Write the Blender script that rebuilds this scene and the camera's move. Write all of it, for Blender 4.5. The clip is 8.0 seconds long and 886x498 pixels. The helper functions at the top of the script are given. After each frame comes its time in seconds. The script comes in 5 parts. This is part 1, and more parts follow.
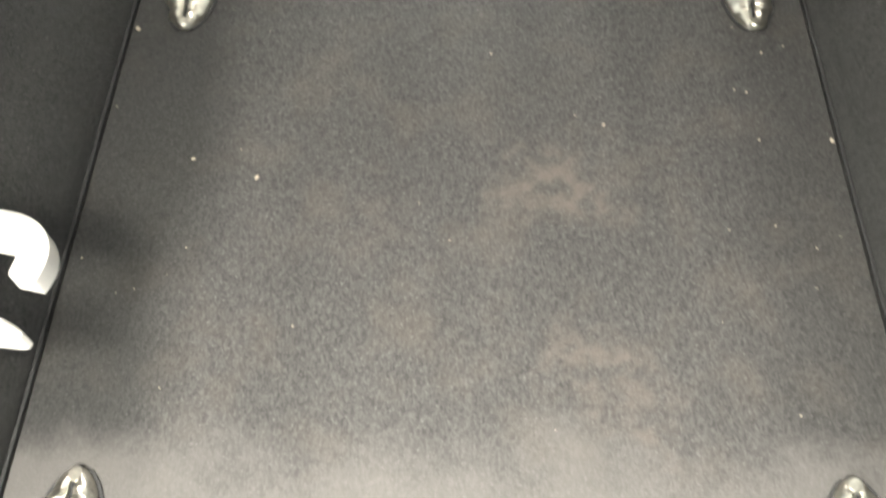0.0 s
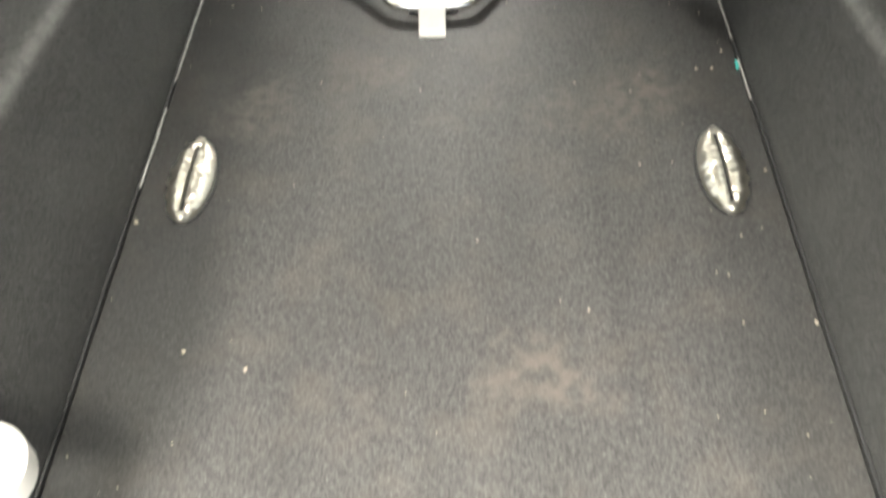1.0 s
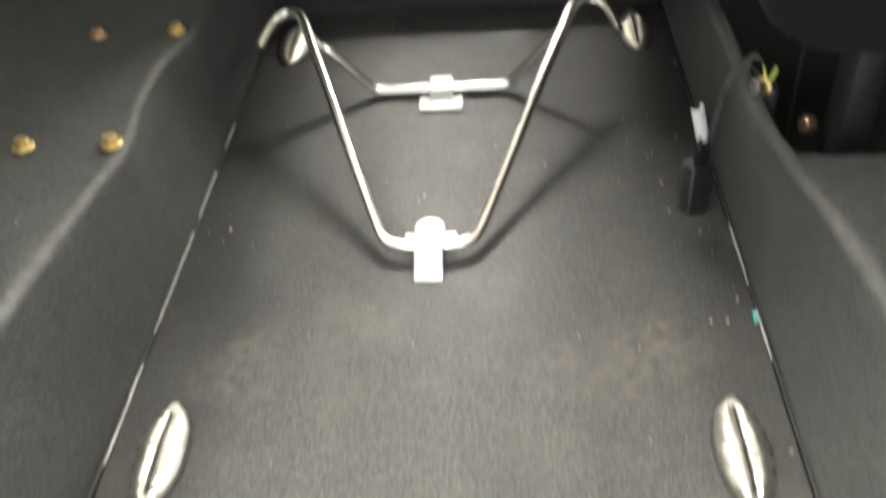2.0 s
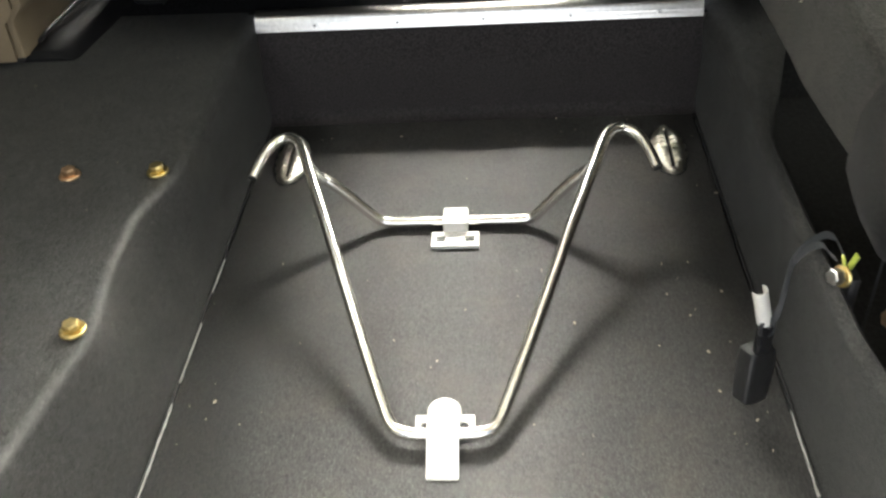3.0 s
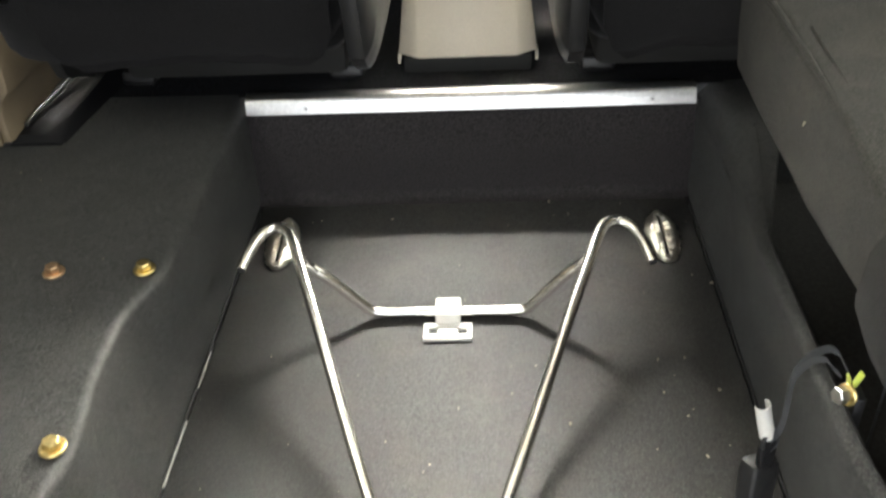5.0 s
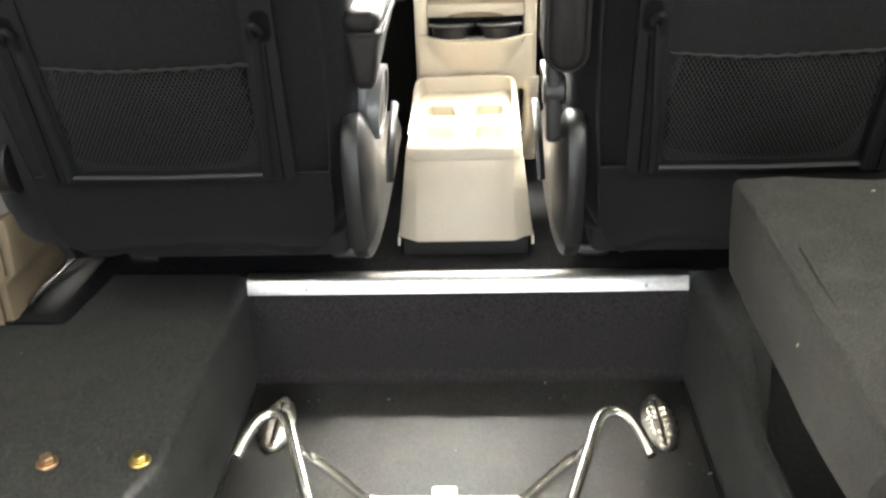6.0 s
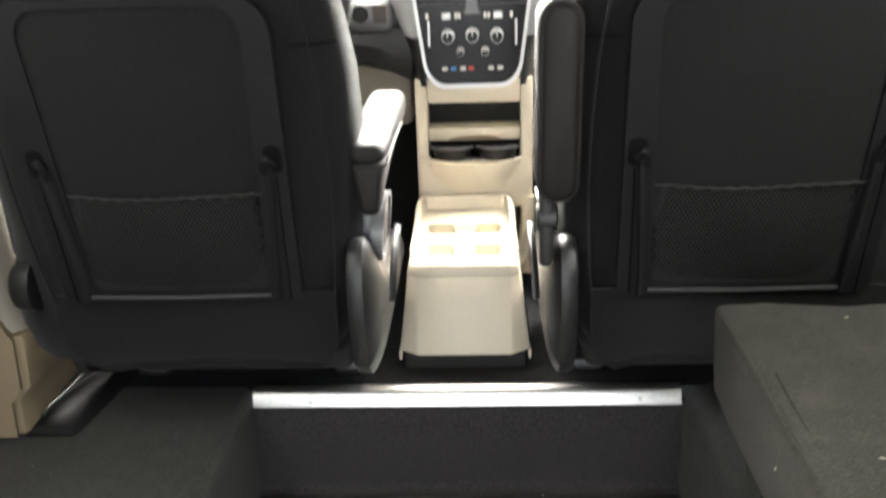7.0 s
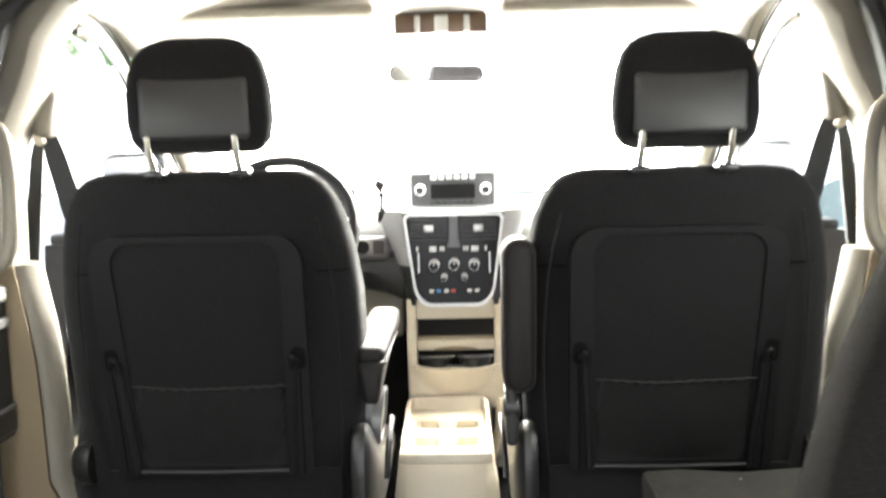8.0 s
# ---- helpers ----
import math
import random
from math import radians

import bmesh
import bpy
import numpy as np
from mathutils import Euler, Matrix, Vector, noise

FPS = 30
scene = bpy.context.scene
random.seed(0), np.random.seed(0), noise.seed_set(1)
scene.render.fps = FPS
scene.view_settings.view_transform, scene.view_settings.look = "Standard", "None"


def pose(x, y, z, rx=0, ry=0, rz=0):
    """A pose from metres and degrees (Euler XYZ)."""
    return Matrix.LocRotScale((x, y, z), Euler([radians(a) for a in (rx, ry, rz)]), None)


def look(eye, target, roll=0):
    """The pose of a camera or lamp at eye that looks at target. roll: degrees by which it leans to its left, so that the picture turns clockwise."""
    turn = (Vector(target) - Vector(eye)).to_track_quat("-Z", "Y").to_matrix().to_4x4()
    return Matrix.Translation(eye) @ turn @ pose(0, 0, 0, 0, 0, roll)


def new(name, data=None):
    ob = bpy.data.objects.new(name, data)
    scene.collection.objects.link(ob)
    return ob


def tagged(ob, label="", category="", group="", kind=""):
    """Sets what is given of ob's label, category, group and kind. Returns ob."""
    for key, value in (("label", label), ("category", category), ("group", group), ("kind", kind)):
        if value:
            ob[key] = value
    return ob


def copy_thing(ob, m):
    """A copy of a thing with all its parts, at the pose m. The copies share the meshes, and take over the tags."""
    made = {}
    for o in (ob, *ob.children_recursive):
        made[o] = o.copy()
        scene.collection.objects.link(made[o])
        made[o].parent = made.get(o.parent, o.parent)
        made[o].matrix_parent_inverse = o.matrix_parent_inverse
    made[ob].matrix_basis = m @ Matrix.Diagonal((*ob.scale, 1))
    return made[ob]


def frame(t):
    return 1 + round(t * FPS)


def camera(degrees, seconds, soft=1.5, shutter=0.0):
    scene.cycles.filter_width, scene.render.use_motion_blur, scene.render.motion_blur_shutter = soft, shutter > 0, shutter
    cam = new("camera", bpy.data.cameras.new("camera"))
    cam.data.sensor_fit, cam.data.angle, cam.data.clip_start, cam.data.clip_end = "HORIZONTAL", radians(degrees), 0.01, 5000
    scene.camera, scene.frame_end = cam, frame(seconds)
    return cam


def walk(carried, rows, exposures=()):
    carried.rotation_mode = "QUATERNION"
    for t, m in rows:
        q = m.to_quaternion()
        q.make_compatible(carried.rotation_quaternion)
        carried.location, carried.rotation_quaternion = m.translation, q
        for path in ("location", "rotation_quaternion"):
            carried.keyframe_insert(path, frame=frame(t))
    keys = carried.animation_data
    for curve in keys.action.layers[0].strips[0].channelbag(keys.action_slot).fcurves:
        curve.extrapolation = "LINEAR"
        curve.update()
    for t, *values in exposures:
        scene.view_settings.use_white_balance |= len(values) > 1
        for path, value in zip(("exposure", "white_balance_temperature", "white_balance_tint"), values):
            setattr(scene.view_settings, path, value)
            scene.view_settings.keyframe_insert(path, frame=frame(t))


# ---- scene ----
cam = camera(52.6, 8.0, 2.4, 0.5)
PATH = [
    (0, (0.01, 0.316, 0.802), (-0.055, 1.353, -0.907), -2.7),
    (0.2, (0.021, 0.312, 0.811), (-0.038, 1.304, -0.924), -3.2),
    (0.5, (0.028, 0.301, 0.813), (-0.019, 1.42, -0.844), -3.1),
    (0.6, (0.026, 0.307, 0.815), (-0.012, 1.476, -0.807), -2.6),
    (0.8, (0.028, 0.325, 0.825), (-0.021, 1.563, -0.745), -2.9),
    (1, (0.038, 0.348, 0.834), (-0.051, 1.651, -0.68), -4.0),
    (1.1, (0.033, 0.364, 0.836), (-0.04, 1.693, -0.657), -3.6),
    (1.3, (0.0425, 0.3975, 0.843), (-0.039, 1.754, -0.6234), -3.75),
    (1.4, (0.047, 0.414, 0.8465), (-0.0385, 1.789, -0.6024), -3.8),
    (1.5, (0.052, 0.431, 0.85), (-0.038, 1.837, -0.569), -3.9),
    (1.6, (0.059, 0.456, 0.859), (-0.041, 1.888, -0.533), -4.3),
    (1.7, (0.0665, 0.481, 0.8675), (-0.0445, 1.923, -0.513), -4.75),
    (1.9, (0.081, 0.531, 0.885), (-0.051, 1.991, -0.475), -5.6),
    (2, (0.087, 0.547, 0.891), (-0.064, 2.048, -0.422), -5.4),
    (2.2, (0.098, 0.606, 0.912), (-0.07, 2.158, -0.338), -4.8),
    (3.3, (0.048, 0.86, 0.931), (-0.093, 2.395, -0.344), -4.7),
    (3.5, (0.052, 0.879, 0.927), (-0.084, 2.407, -0.357), -4.7),
    (4, (0.045, 0.894, 0.928), (-0.093, 2.405, -0.376), -4.5),
    (4.2, (0.039, 0.895, 0.942), (-0.102, 2.423, -0.341), -4.5),
    (5.3, (0.048, 0.88, 0.995), (-0.056, 2.541, -0.113), -3.3),
    (5.5, (0.044, 0.885, 1.014), (-0.052, 2.597, -0.015), -3.1),
    (6, (0.037, 0.903, 1.045), (-0.056, 2.678, 0.129), -2.2),
    (6.5, (0.036, 0.905, 1.067), (-0.05, 2.706, 0.202), -2.1),
    (7, (0.046, 0.853, 1.104), (-0.05, 2.718, 0.388), -2.0),
    (7.3, (0.053, 0.736, 1.135), (-0.048, 2.644, 0.542), -1.5),
    (7.5, (0.061, 0.645, 1.147), (-0.034, 2.587, 0.677), -0.9),
    (7.7, (0.052, 0.599, 1.158), (-0.022, 2.564, 0.794), -1.0),
    (8, (0.056, 0.47, 1.16), (0.005, 2.456, 0.925), -1.3),
]
EXPOSURES = [(0.0, 1.38), (0.5, 1.55), (1.0, 1.86), (1.5, 2.22), (2.0, 2.31), (3.3, 2.50), (4.2, 2.54), (5.5, 2.98), (6.0, 3.19), (6.5, 3.19), (7.0, 2.98), (7.5, 2.92), (8.0, 2.82)]
walk(cam, [(t, look(eye, target, roll)) for t, eye, target, roll in PATH], EXPOSURES)

# ---- light ----
world = bpy.data.worlds.new("overcast_sky")
scene.world = world
world.use_nodes = True
nt = world.node_tree
sky = nt.nodes.new("ShaderNodeTexSky")
sky.sky_type, sky.sun_disc = "NISHITA", False
sky.sun_elevation, sky.sun_rotation = radians(48), radians(12)
nt.links.new(sky.outputs[0], nt.nodes["Background"].inputs[0])
nt.nodes["Background"].inputs[1].default_value = 0.05


def lamp(name, kind, m, energy, colour, **more):
    d = bpy.data.lights.new(name, kind)
    d.energy, d.color = energy, colour
    if kind == "AREA":
        d.shape, d.size, d.size_y = "RECTANGLE", more["w"], more["h"]
        d.spread = radians(more.get("spread", 180))
    else:
        d.angle = radians(more["angle"])
    ob = new(name, d)
    ob.matrix_world = m
    return ob


lamp("sun", "SUN", look((0, 9, 9), (0, 0, 0)), 0.7, (1.0, 0.95, 0.88), angle=12)
# sky light in the windscreen, the open tailgate and the front side windows
lamp("windscreen_sky", "AREA", look((0, 3.27, 1.185), (0, 2.745, 0.345)), 81.0, (1.0, 0.966, 0.88), w=1.5, h=0.72)
lamp("tailgate_sky", "AREA", look((-0.25, -0.30, 1.60), (0.05, 0.10, 0.0)), 20.0, (1.0, 0.968, 0.87), w=0.8, h=0.5, spread=75)
lamp("tailgate_opening_sky", "AREA", look((-0.1, 0.02, 1.05), (0, 1.6, 0.2)), 1.25, (1.0, 0.965, 0.88), w=1.1, h=0.6)
for sx, watts in ((-1, 1.2), (1, 2.2)):
    lamp("side_window_sky", "AREA", look((sx * 0.80, 1.45, 1.15), (0, 1.42, 0.1)), watts, (0.97, 1.0, 0.92), w=1.0, h=0.34)

# ---- materials ----
def nodes_of(name):
    m = bpy.data.materials.new(name)
    m.use_nodes = True
    t = m.node_tree
    return m, t, t.nodes["Principled BSDF"]


def mat(name, col, rough=0.6, metal=0.0, grain=0.0, grain_scale=300.0, stain=None, stain_scale=6.0, stain_amt=0.5,
        bump=0.0, bump_scale=300.0, vary=0.12, sheen=0.0, coat=0.0, spec=0.5, fleck=None, fleck_scale=500.0, lie=None):
    """A surface with fine grain, broad stains, sparse pale flecks and fine relief."""
    m, t, b = nodes_of(name)
    N, L = t.nodes, t.links
    b.inputs["Roughness"].default_value = rough
    b.inputs["Metallic"].default_value = metal
    b.inputs["Specular IOR Level"].default_value = spec
    b.inputs["Coat Weight"].default_value = coat
    b.inputs["Sheen Weight"].default_value = sheen
    b.inputs["Sheen Roughness"].default_value = 0.5
    tc = N.new("ShaderNodeTexCoord")

    def noise_node(scale, detail=3.0, rgh=0.6):
        n = N.new("ShaderNodeTexNoise")
        n.inputs["Scale"].default_value, n.inputs["Detail"].default_value, n.inputs["Roughness"].default_value = scale, detail, rgh
        L.new(tc.outputs["Object"], n.inputs["Vector"])
        return n

    def mix(fac, a, c):
        x = N.new("ShaderNodeMix")
        x.data_type = "RGBA"
        L.new(fac, x.inputs[0])
        for src, k in ((a, 6), (c, 7)):
            if isinstance(src, tuple):
                x.inputs[k].default_value = (*src, 1)
            else:
                L.new(src, x.inputs[k])
        return x.outputs[2]

    def ramp(src, lo, hi):
        r = N.new("ShaderNodeMapRange")
        r.inputs[1].default_value, r.inputs[2].default_value = lo, hi
        L.new(src, r.inputs[0])
        return r.outputs[0]

    broad = noise_node(3.0, 4.0)
    out = mix(ramp(broad.outputs[0], 0.3, 0.7), tuple(c * (1 - vary) for c in col), tuple(min(1, c * (1 + vary)) for c in col))
    if grain:
        g = noise_node(grain_scale * 0.6, 5.0, 0.78)
        if lie:
            mp = N.new("ShaderNodeMapping")
            mp.inputs["Scale"].default_value = lie
            L.new(tc.outputs["Object"], mp.inputs["Vector"])
            L.new(mp.outputs[0], g.inputs["Vector"])
            g.inputs["Distortion"].default_value, g.inputs["Detail"].default_value = 1.2, 3.0
        dark = tuple(c * (1 - grain) for c in col)
        light = tuple(min(1, c * (1 + 1.6 * grain)) for c in col)
        x = N.new("ShaderNodeMix")
        x.data_type, x.blend_type = "RGBA", "MIX"
        x.inputs[0].default_value = 0.8
        L.new(out, x.inputs[6])
        L.new(mix(ramp(g.outputs[0], 0.40, 0.63), dark, light), x.inputs[7])
        out = x.outputs[2]
    if stain:
        st = noise_node(stain_scale, 5.0, 0.65)
        f = ramp(st.outputs[0], 0.5, 0.72)
        k = N.new("ShaderNodeMath")
        k.operation = "MULTIPLY"
        k.inputs[1].default_value = stain_amt
        L.new(f, k.inputs[0])
        out = mix(k.outputs[0], out, stain)
    if fleck:
        pale = noise_node(fleck_scale, 2.0, 0.5)
        out = mix(ramp(pale.outputs[0], 0.62, 0.74), out, fleck)
    L.new(out, b.inputs["Base Color"])
    rr = N.new("ShaderNodeMapRange")
    rr.inputs[3].default_value, rr.inputs[4].default_value = max(0.02, rough - 0.08), min(1, rough + 0.08)
    L.new(noise_node(14.0, 4.0).outputs[0], rr.inputs[0])
    L.new(rr.outputs[0], b.inputs["Roughness"])
    if bump:
        bp = N.new("ShaderNodeBump")
        bp.inputs["Strength"].default_value, bp.inputs["Distance"].default_value = bump, 0.002
        L.new(noise_node(bump_scale, 3.0).outputs[0], bp.inputs["Height"])
        L.new(bp.outputs[0], b.inputs["Normal"])
    return m


CARPET = mat("black_carpet", (0.0355, 0.0344, 0.0327), 0.62, fleck=(0.10, 0.096, 0.092), fleck_scale=320, grain=0.55, grain_scale=520, lie=(1.0, 0.45, 1.0), stain=(0.080, 0.068, 0.055), stain_scale=9.5, stain_amt=0.35, bump=0.4, bump_scale=420, vary=0.28, sheen=0.0, spec=0.32)
CARPET_SIDE = mat("black_side_carpet", (0.025, 0.0247, 0.0231), 0.55, fleck=(0.105, 0.103, 0.097), fleck_scale=330, grain=0.9, grain_scale=480, lie=(1.0, 0.5, 1.0), stain=(0.05, 0.049, 0.045), stain_scale=22, stain_amt=0.4, bump=0.9, bump_scale=600, vary=0.3, sheen=0.05, spec=0.32)
RISER = mat("dark_vinyl_panel", (0.0255, 0.0226, 0.0230), 0.75, fleck=(0.05, 0.042, 0.044), fleck_scale=500, grain=0.8, grain_scale=650, bump=0.4, bump_scale=600, spec=0.2)
ALU = mat("brushed_aluminium", (0.62, 0.61, 0.59), 0.32, 1.0, grain=0.1, grain_scale=200, bump=0.05, bump_scale=300)
CHROME = mat("chromed_steel", (0.88, 0.85, 0.78), 0.24, 1.0, vary=0.05, stain=(0.55, 0.50, 0.42), stain_scale=40, stain_amt=0.12)
CAST = mat("polished_cast_metal", (0.68, 0.65, 0.57), 0.32, 1.0, grain=0.15, grain_scale=160, bump=0.4, bump_scale=90)
WHITE = mat("white_painted_steel", (0.66, 0.645, 0.60), 0.35, grain=0.04, bump=0.05, vary=0.04)
YELLOW = mat("yellow_zinc_steel", (0.68, 0.54, 0.24), 0.35, 1.0, grain=0.25, grain_scale=150, bump=0.2, bump_scale=200)
COPPER = mat("brownish_zinc_steel", (0.62, 0.43, 0.27), 0.4, 1.0, grain=0.25, grain_scale=150)
LIME = mat("yellow_green_plastic", (0.42, 0.48, 0.08), 0.4)
FABRIC = mat("black_woven_fabric", (0.0092, 0.0089, 0.0094), 0.95, grain=0.4, grain_scale=700, bump=0.45, bump_scale=700, sheen=0.08, spec=0.0)
FABRIC_SIDE = mat("charcoal_seat_fabric", (0.0140, 0.0132, 0.0128), 0.92, grain=0.35, grain_scale=700, bump=0.3, bump_scale=700, sheen=0.03, spec=0.0)
CLOTH = mat("grey_seat_cloth", (0.0285, 0.0272, 0.0247), 0.95, grain=0.5, grain_scale=800, stain=(0.066, 0.061, 0.051), stain_scale=13, stain_amt=0.35, bump=0.5, bump_scale=900, vary=0.25, sheen=0.03, spec=0.0)
VINYL = mat("black_soft_vinyl", (0.012, 0.0115, 0.0118), 0.42, grain=0.2, grain_scale=500, bump=0.35, bump_scale=600, spec=0.4)
PLASTIC = mat("black_moulded_plastic", (0.012, 0.012, 0.0125), 0.36, grain=0.25, grain_scale=600, bump=0.25, bump_scale=900, spec=0.45)
GREYPL = mat("charcoal_moulded_plastic", (0.015, 0.015, 0.0155), 0.5, grain=0.25, grain_scale=600, bump=0.25, bump_scale=900, spec=0.35)
PANEL = mat("black_panel_plastic", (0.0065, 0.0065, 0.0070), 0.6, grain=0.3, grain_scale=600, bump=0.25, bump_scale=900, spec=0.13)
NET = mat("black_pocket_mesh", (0.0055, 0.0055, 0.0055), 0.9, bump=0.3, bump_scale=500, spec=0.0)
BEIGE = mat("light_beige_plastic", (0.58, 0.515, 0.405), 0.5, grain=0.05, grain_scale=500, bump=0.15, bump_scale=900, vary=0.05)
BEIGE_TRIM = mat("tan_trim_plastic", (0.165, 0.150, 0.121), 0.6, grain=0.06, grain_scale=400, bump=0.2, bump_scale=700, vary=0.06)
CABIN = mat("black_cabin_carpet", (0.020, 0.020, 0.021), 0.95, grain=0.8, grain_scale=480, bump=0.4, bump_scale=500, spec=0.1)
ARM = mat("black_armrest_vinyl", (0.0125, 0.0112, 0.0110), 0.58, grain=0.2, grain_scale=500, bump=0.35, bump_scale=600, spec=0.14)
BEIGE_SHADE = mat("beige_plastic_in_shade", (0.165, 0.127, 0.078), 0.65, grain=0.06, grain_scale=400, bump=0.2, bump_scale=700, vary=0.06)
HEADLINER = mat("cream_headliner_cloth", (0.36, 0.33, 0.275), 0.95, grain=0.08, grain_scale=500, bump=0.4, bump_scale=800, vary=0.05)
DASH = mat("pale_grey_dash_plastic", (0.30, 0.30, 0.30), 0.5, grain=0.06, grain_scale=500, bump=0.15, bump_scale=700)
SILVER = mat("silver_trim", (0.68, 0.69, 0.70), 0.32, 0.5, vary=0.04)
SATIN = mat("satin_grey_plastic", (0.10, 0.10, 0.105), 0.32, grain=0.1, grain_scale=500, bump=0.1, bump_scale=700, spec=0.5)
GRAPHITE = mat("graphite_plastic", (0.045, 0.046, 0.050), 0.35, grain=0.1, grain_scale=500, bump=0.1, bump_scale=700, spec=0.4)
KNOB = mat("pale_silver_knob", (0.82, 0.82, 0.82), 0.35)
GLOSS = mat("gloss_black_panel", (0.012, 0.012, 0.013), 0.2, spec=0.3)
WELL = mat("black_recess_paint", (0.020, 0.020, 0.019), 0.8, spec=0.2)
STRAND = mat("black_net_cord", (0.020, 0.020, 0.020), 0.8, spec=0.1)
RUBBER = mat("black_rubber", (0.014, 0.014, 0.014), 0.7)
BELT = mat("grey_webbing", (0.025, 0.027, 0.03), 0.7, grain=0.3, grain_scale=700, bump=0.4, bump_scale=900)
LINT = mat("pale_crumb", (0.36, 0.31, 0.24), 0.9)
TEAL = mat("teal_paint_chip", (0.05, 0.42, 0.36), 0.7)
LENS = mat("frosted_lamp_lens", (0.85, 0.84, 0.80), 0.3)
WOOD = mat("brown_tinted_panel", (0.16, 0.10, 0.06), 0.3)
BLANK = mat("dark_brown_plastic", (0.035, 0.026, 0.022), 0.4)
RED = mat("red_mark", (0.5, 0.05, 0.04), 0.5)
BLUE = mat("blue_mark", (0.05, 0.2, 0.5), 0.5)
RECESS = mat("dark_bare_recess", (0.030, 0.0295, 0.028), 0.8, grain=0.3, grain_scale=200, vary=0.2, spec=0.25)
GROUND = mat("pale_concrete", (0.42, 0.41, 0.39), 0.9, grain=0.2, grain_scale=40, bump=0.3, bump_scale=60)
LEAF = mat("green_leaves", (0.14, 0.30, 0.08), 0.6, vary=0.4)
BARK = mat("brown_bark", (0.12, 0.09, 0.06), 0.9, bump=0.6, bump_scale=40)
CARPAINT = mat("grey_car_paint", (0.13, 0.19, 0.19), 0.25, 0.3, coat=0.5)
DARKGLASS = mat("dark_car_glass", (0.02, 0.025, 0.03), 0.05)
MIRROR = mat("mirror_glass", (0.9, 0.9, 0.9), 0.02, 1.0, vary=0.0)
GLASS, gt, gb = nodes_of("clear_window_glass")
gb.inputs["Transmission Weight"].default_value, gb.inputs["Roughness"].default_value, gb.inputs["IOR"].default_value = 1.0, 0.0, 1.02
gb.inputs["Base Color"].default_value = (0.97, 0.99, 0.98, 1)

# shade along the channel walls is painted in: the pile darkens away from the middle
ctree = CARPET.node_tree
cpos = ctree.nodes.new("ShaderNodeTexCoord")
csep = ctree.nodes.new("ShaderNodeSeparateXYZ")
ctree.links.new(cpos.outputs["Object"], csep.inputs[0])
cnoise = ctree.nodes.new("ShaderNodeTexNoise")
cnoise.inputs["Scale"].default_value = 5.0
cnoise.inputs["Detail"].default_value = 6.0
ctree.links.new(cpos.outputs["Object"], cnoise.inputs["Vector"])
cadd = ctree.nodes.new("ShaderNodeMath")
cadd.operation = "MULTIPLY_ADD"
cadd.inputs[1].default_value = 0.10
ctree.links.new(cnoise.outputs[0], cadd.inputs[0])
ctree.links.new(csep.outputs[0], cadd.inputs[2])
side_shades = []
for shade_x, dusty, low in ((-0.270, -0.205, 0.50), (0.420, 0.330, 0.72)):
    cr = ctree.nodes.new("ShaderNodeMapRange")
    cr.inputs[1].default_value, cr.inputs[2].default_value, cr.inputs[3].default_value, cr.inputs[4].default_value = shade_x, dusty, low, 1.06
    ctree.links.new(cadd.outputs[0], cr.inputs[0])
    side_shades.append(cr)
# painted fall-off of light: the pile colour darkens on toward the dock frame
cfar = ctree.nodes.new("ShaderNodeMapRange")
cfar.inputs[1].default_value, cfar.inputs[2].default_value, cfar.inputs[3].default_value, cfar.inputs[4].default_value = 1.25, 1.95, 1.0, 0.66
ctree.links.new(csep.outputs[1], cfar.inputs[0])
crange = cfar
for side_shade in side_shades:
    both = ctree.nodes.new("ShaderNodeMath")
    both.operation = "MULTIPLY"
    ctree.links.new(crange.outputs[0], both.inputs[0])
    ctree.links.new(side_shade.outputs[0], both.inputs[1])
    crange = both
cmap = ctree.nodes.new("ShaderNodeMapping")
cmap.inputs["Scale"].default_value = (9.0, 0.9, 1.0)
ctree.links.new(cpos.outputs["Object"], cmap.inputs["Vector"])
cstreak = ctree.nodes.new("ShaderNodeTexNoise")
cstreak.inputs["Scale"].default_value, cstreak.inputs["Detail"].default_value = 1.6, 4.0
ctree.links.new(cmap.outputs[0], cstreak.inputs["Vector"])
cband = ctree.nodes.new("ShaderNodeMapRange")
cband.inputs[1].default_value, cband.inputs[2].default_value, cband.inputs[3].default_value, cband.inputs[4].default_value = 0.3, 0.7, 0.90, 1.09
ctree.links.new(cstreak.outputs[0], cband.inputs[0])
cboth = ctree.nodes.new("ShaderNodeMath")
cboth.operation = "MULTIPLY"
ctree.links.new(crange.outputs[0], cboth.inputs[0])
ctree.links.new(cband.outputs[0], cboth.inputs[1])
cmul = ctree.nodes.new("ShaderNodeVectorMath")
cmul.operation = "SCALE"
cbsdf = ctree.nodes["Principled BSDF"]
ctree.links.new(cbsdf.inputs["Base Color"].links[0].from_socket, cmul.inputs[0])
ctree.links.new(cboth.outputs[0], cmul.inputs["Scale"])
# trodden brown patches with ragged edges, and painted daylight by the tailgate
cwarp = ctree.nodes.new("ShaderNodeTexNoise")
cwarp.inputs["Scale"].default_value, cwarp.inputs["Detail"].default_value, cwarp.inputs["Roughness"].default_value = 9.0, 6.0, 0.7
ctree.links.new(cpos.outputs["Object"], cwarp.inputs["Vector"])
cjit = ctree.nodes.new("ShaderNodeVectorMath")
cjit.operation = "MULTIPLY_ADD"
cjit.inputs[1].default_value = (0.22, 0.22, 0.0)
ctree.links.new(cwarp.outputs["Color"], cjit.inputs[0])
ctree.links.new(cpos.outputs["Object"], cjit.inputs[2])
cblot = ctree.nodes.new("ShaderNodeTexNoise")
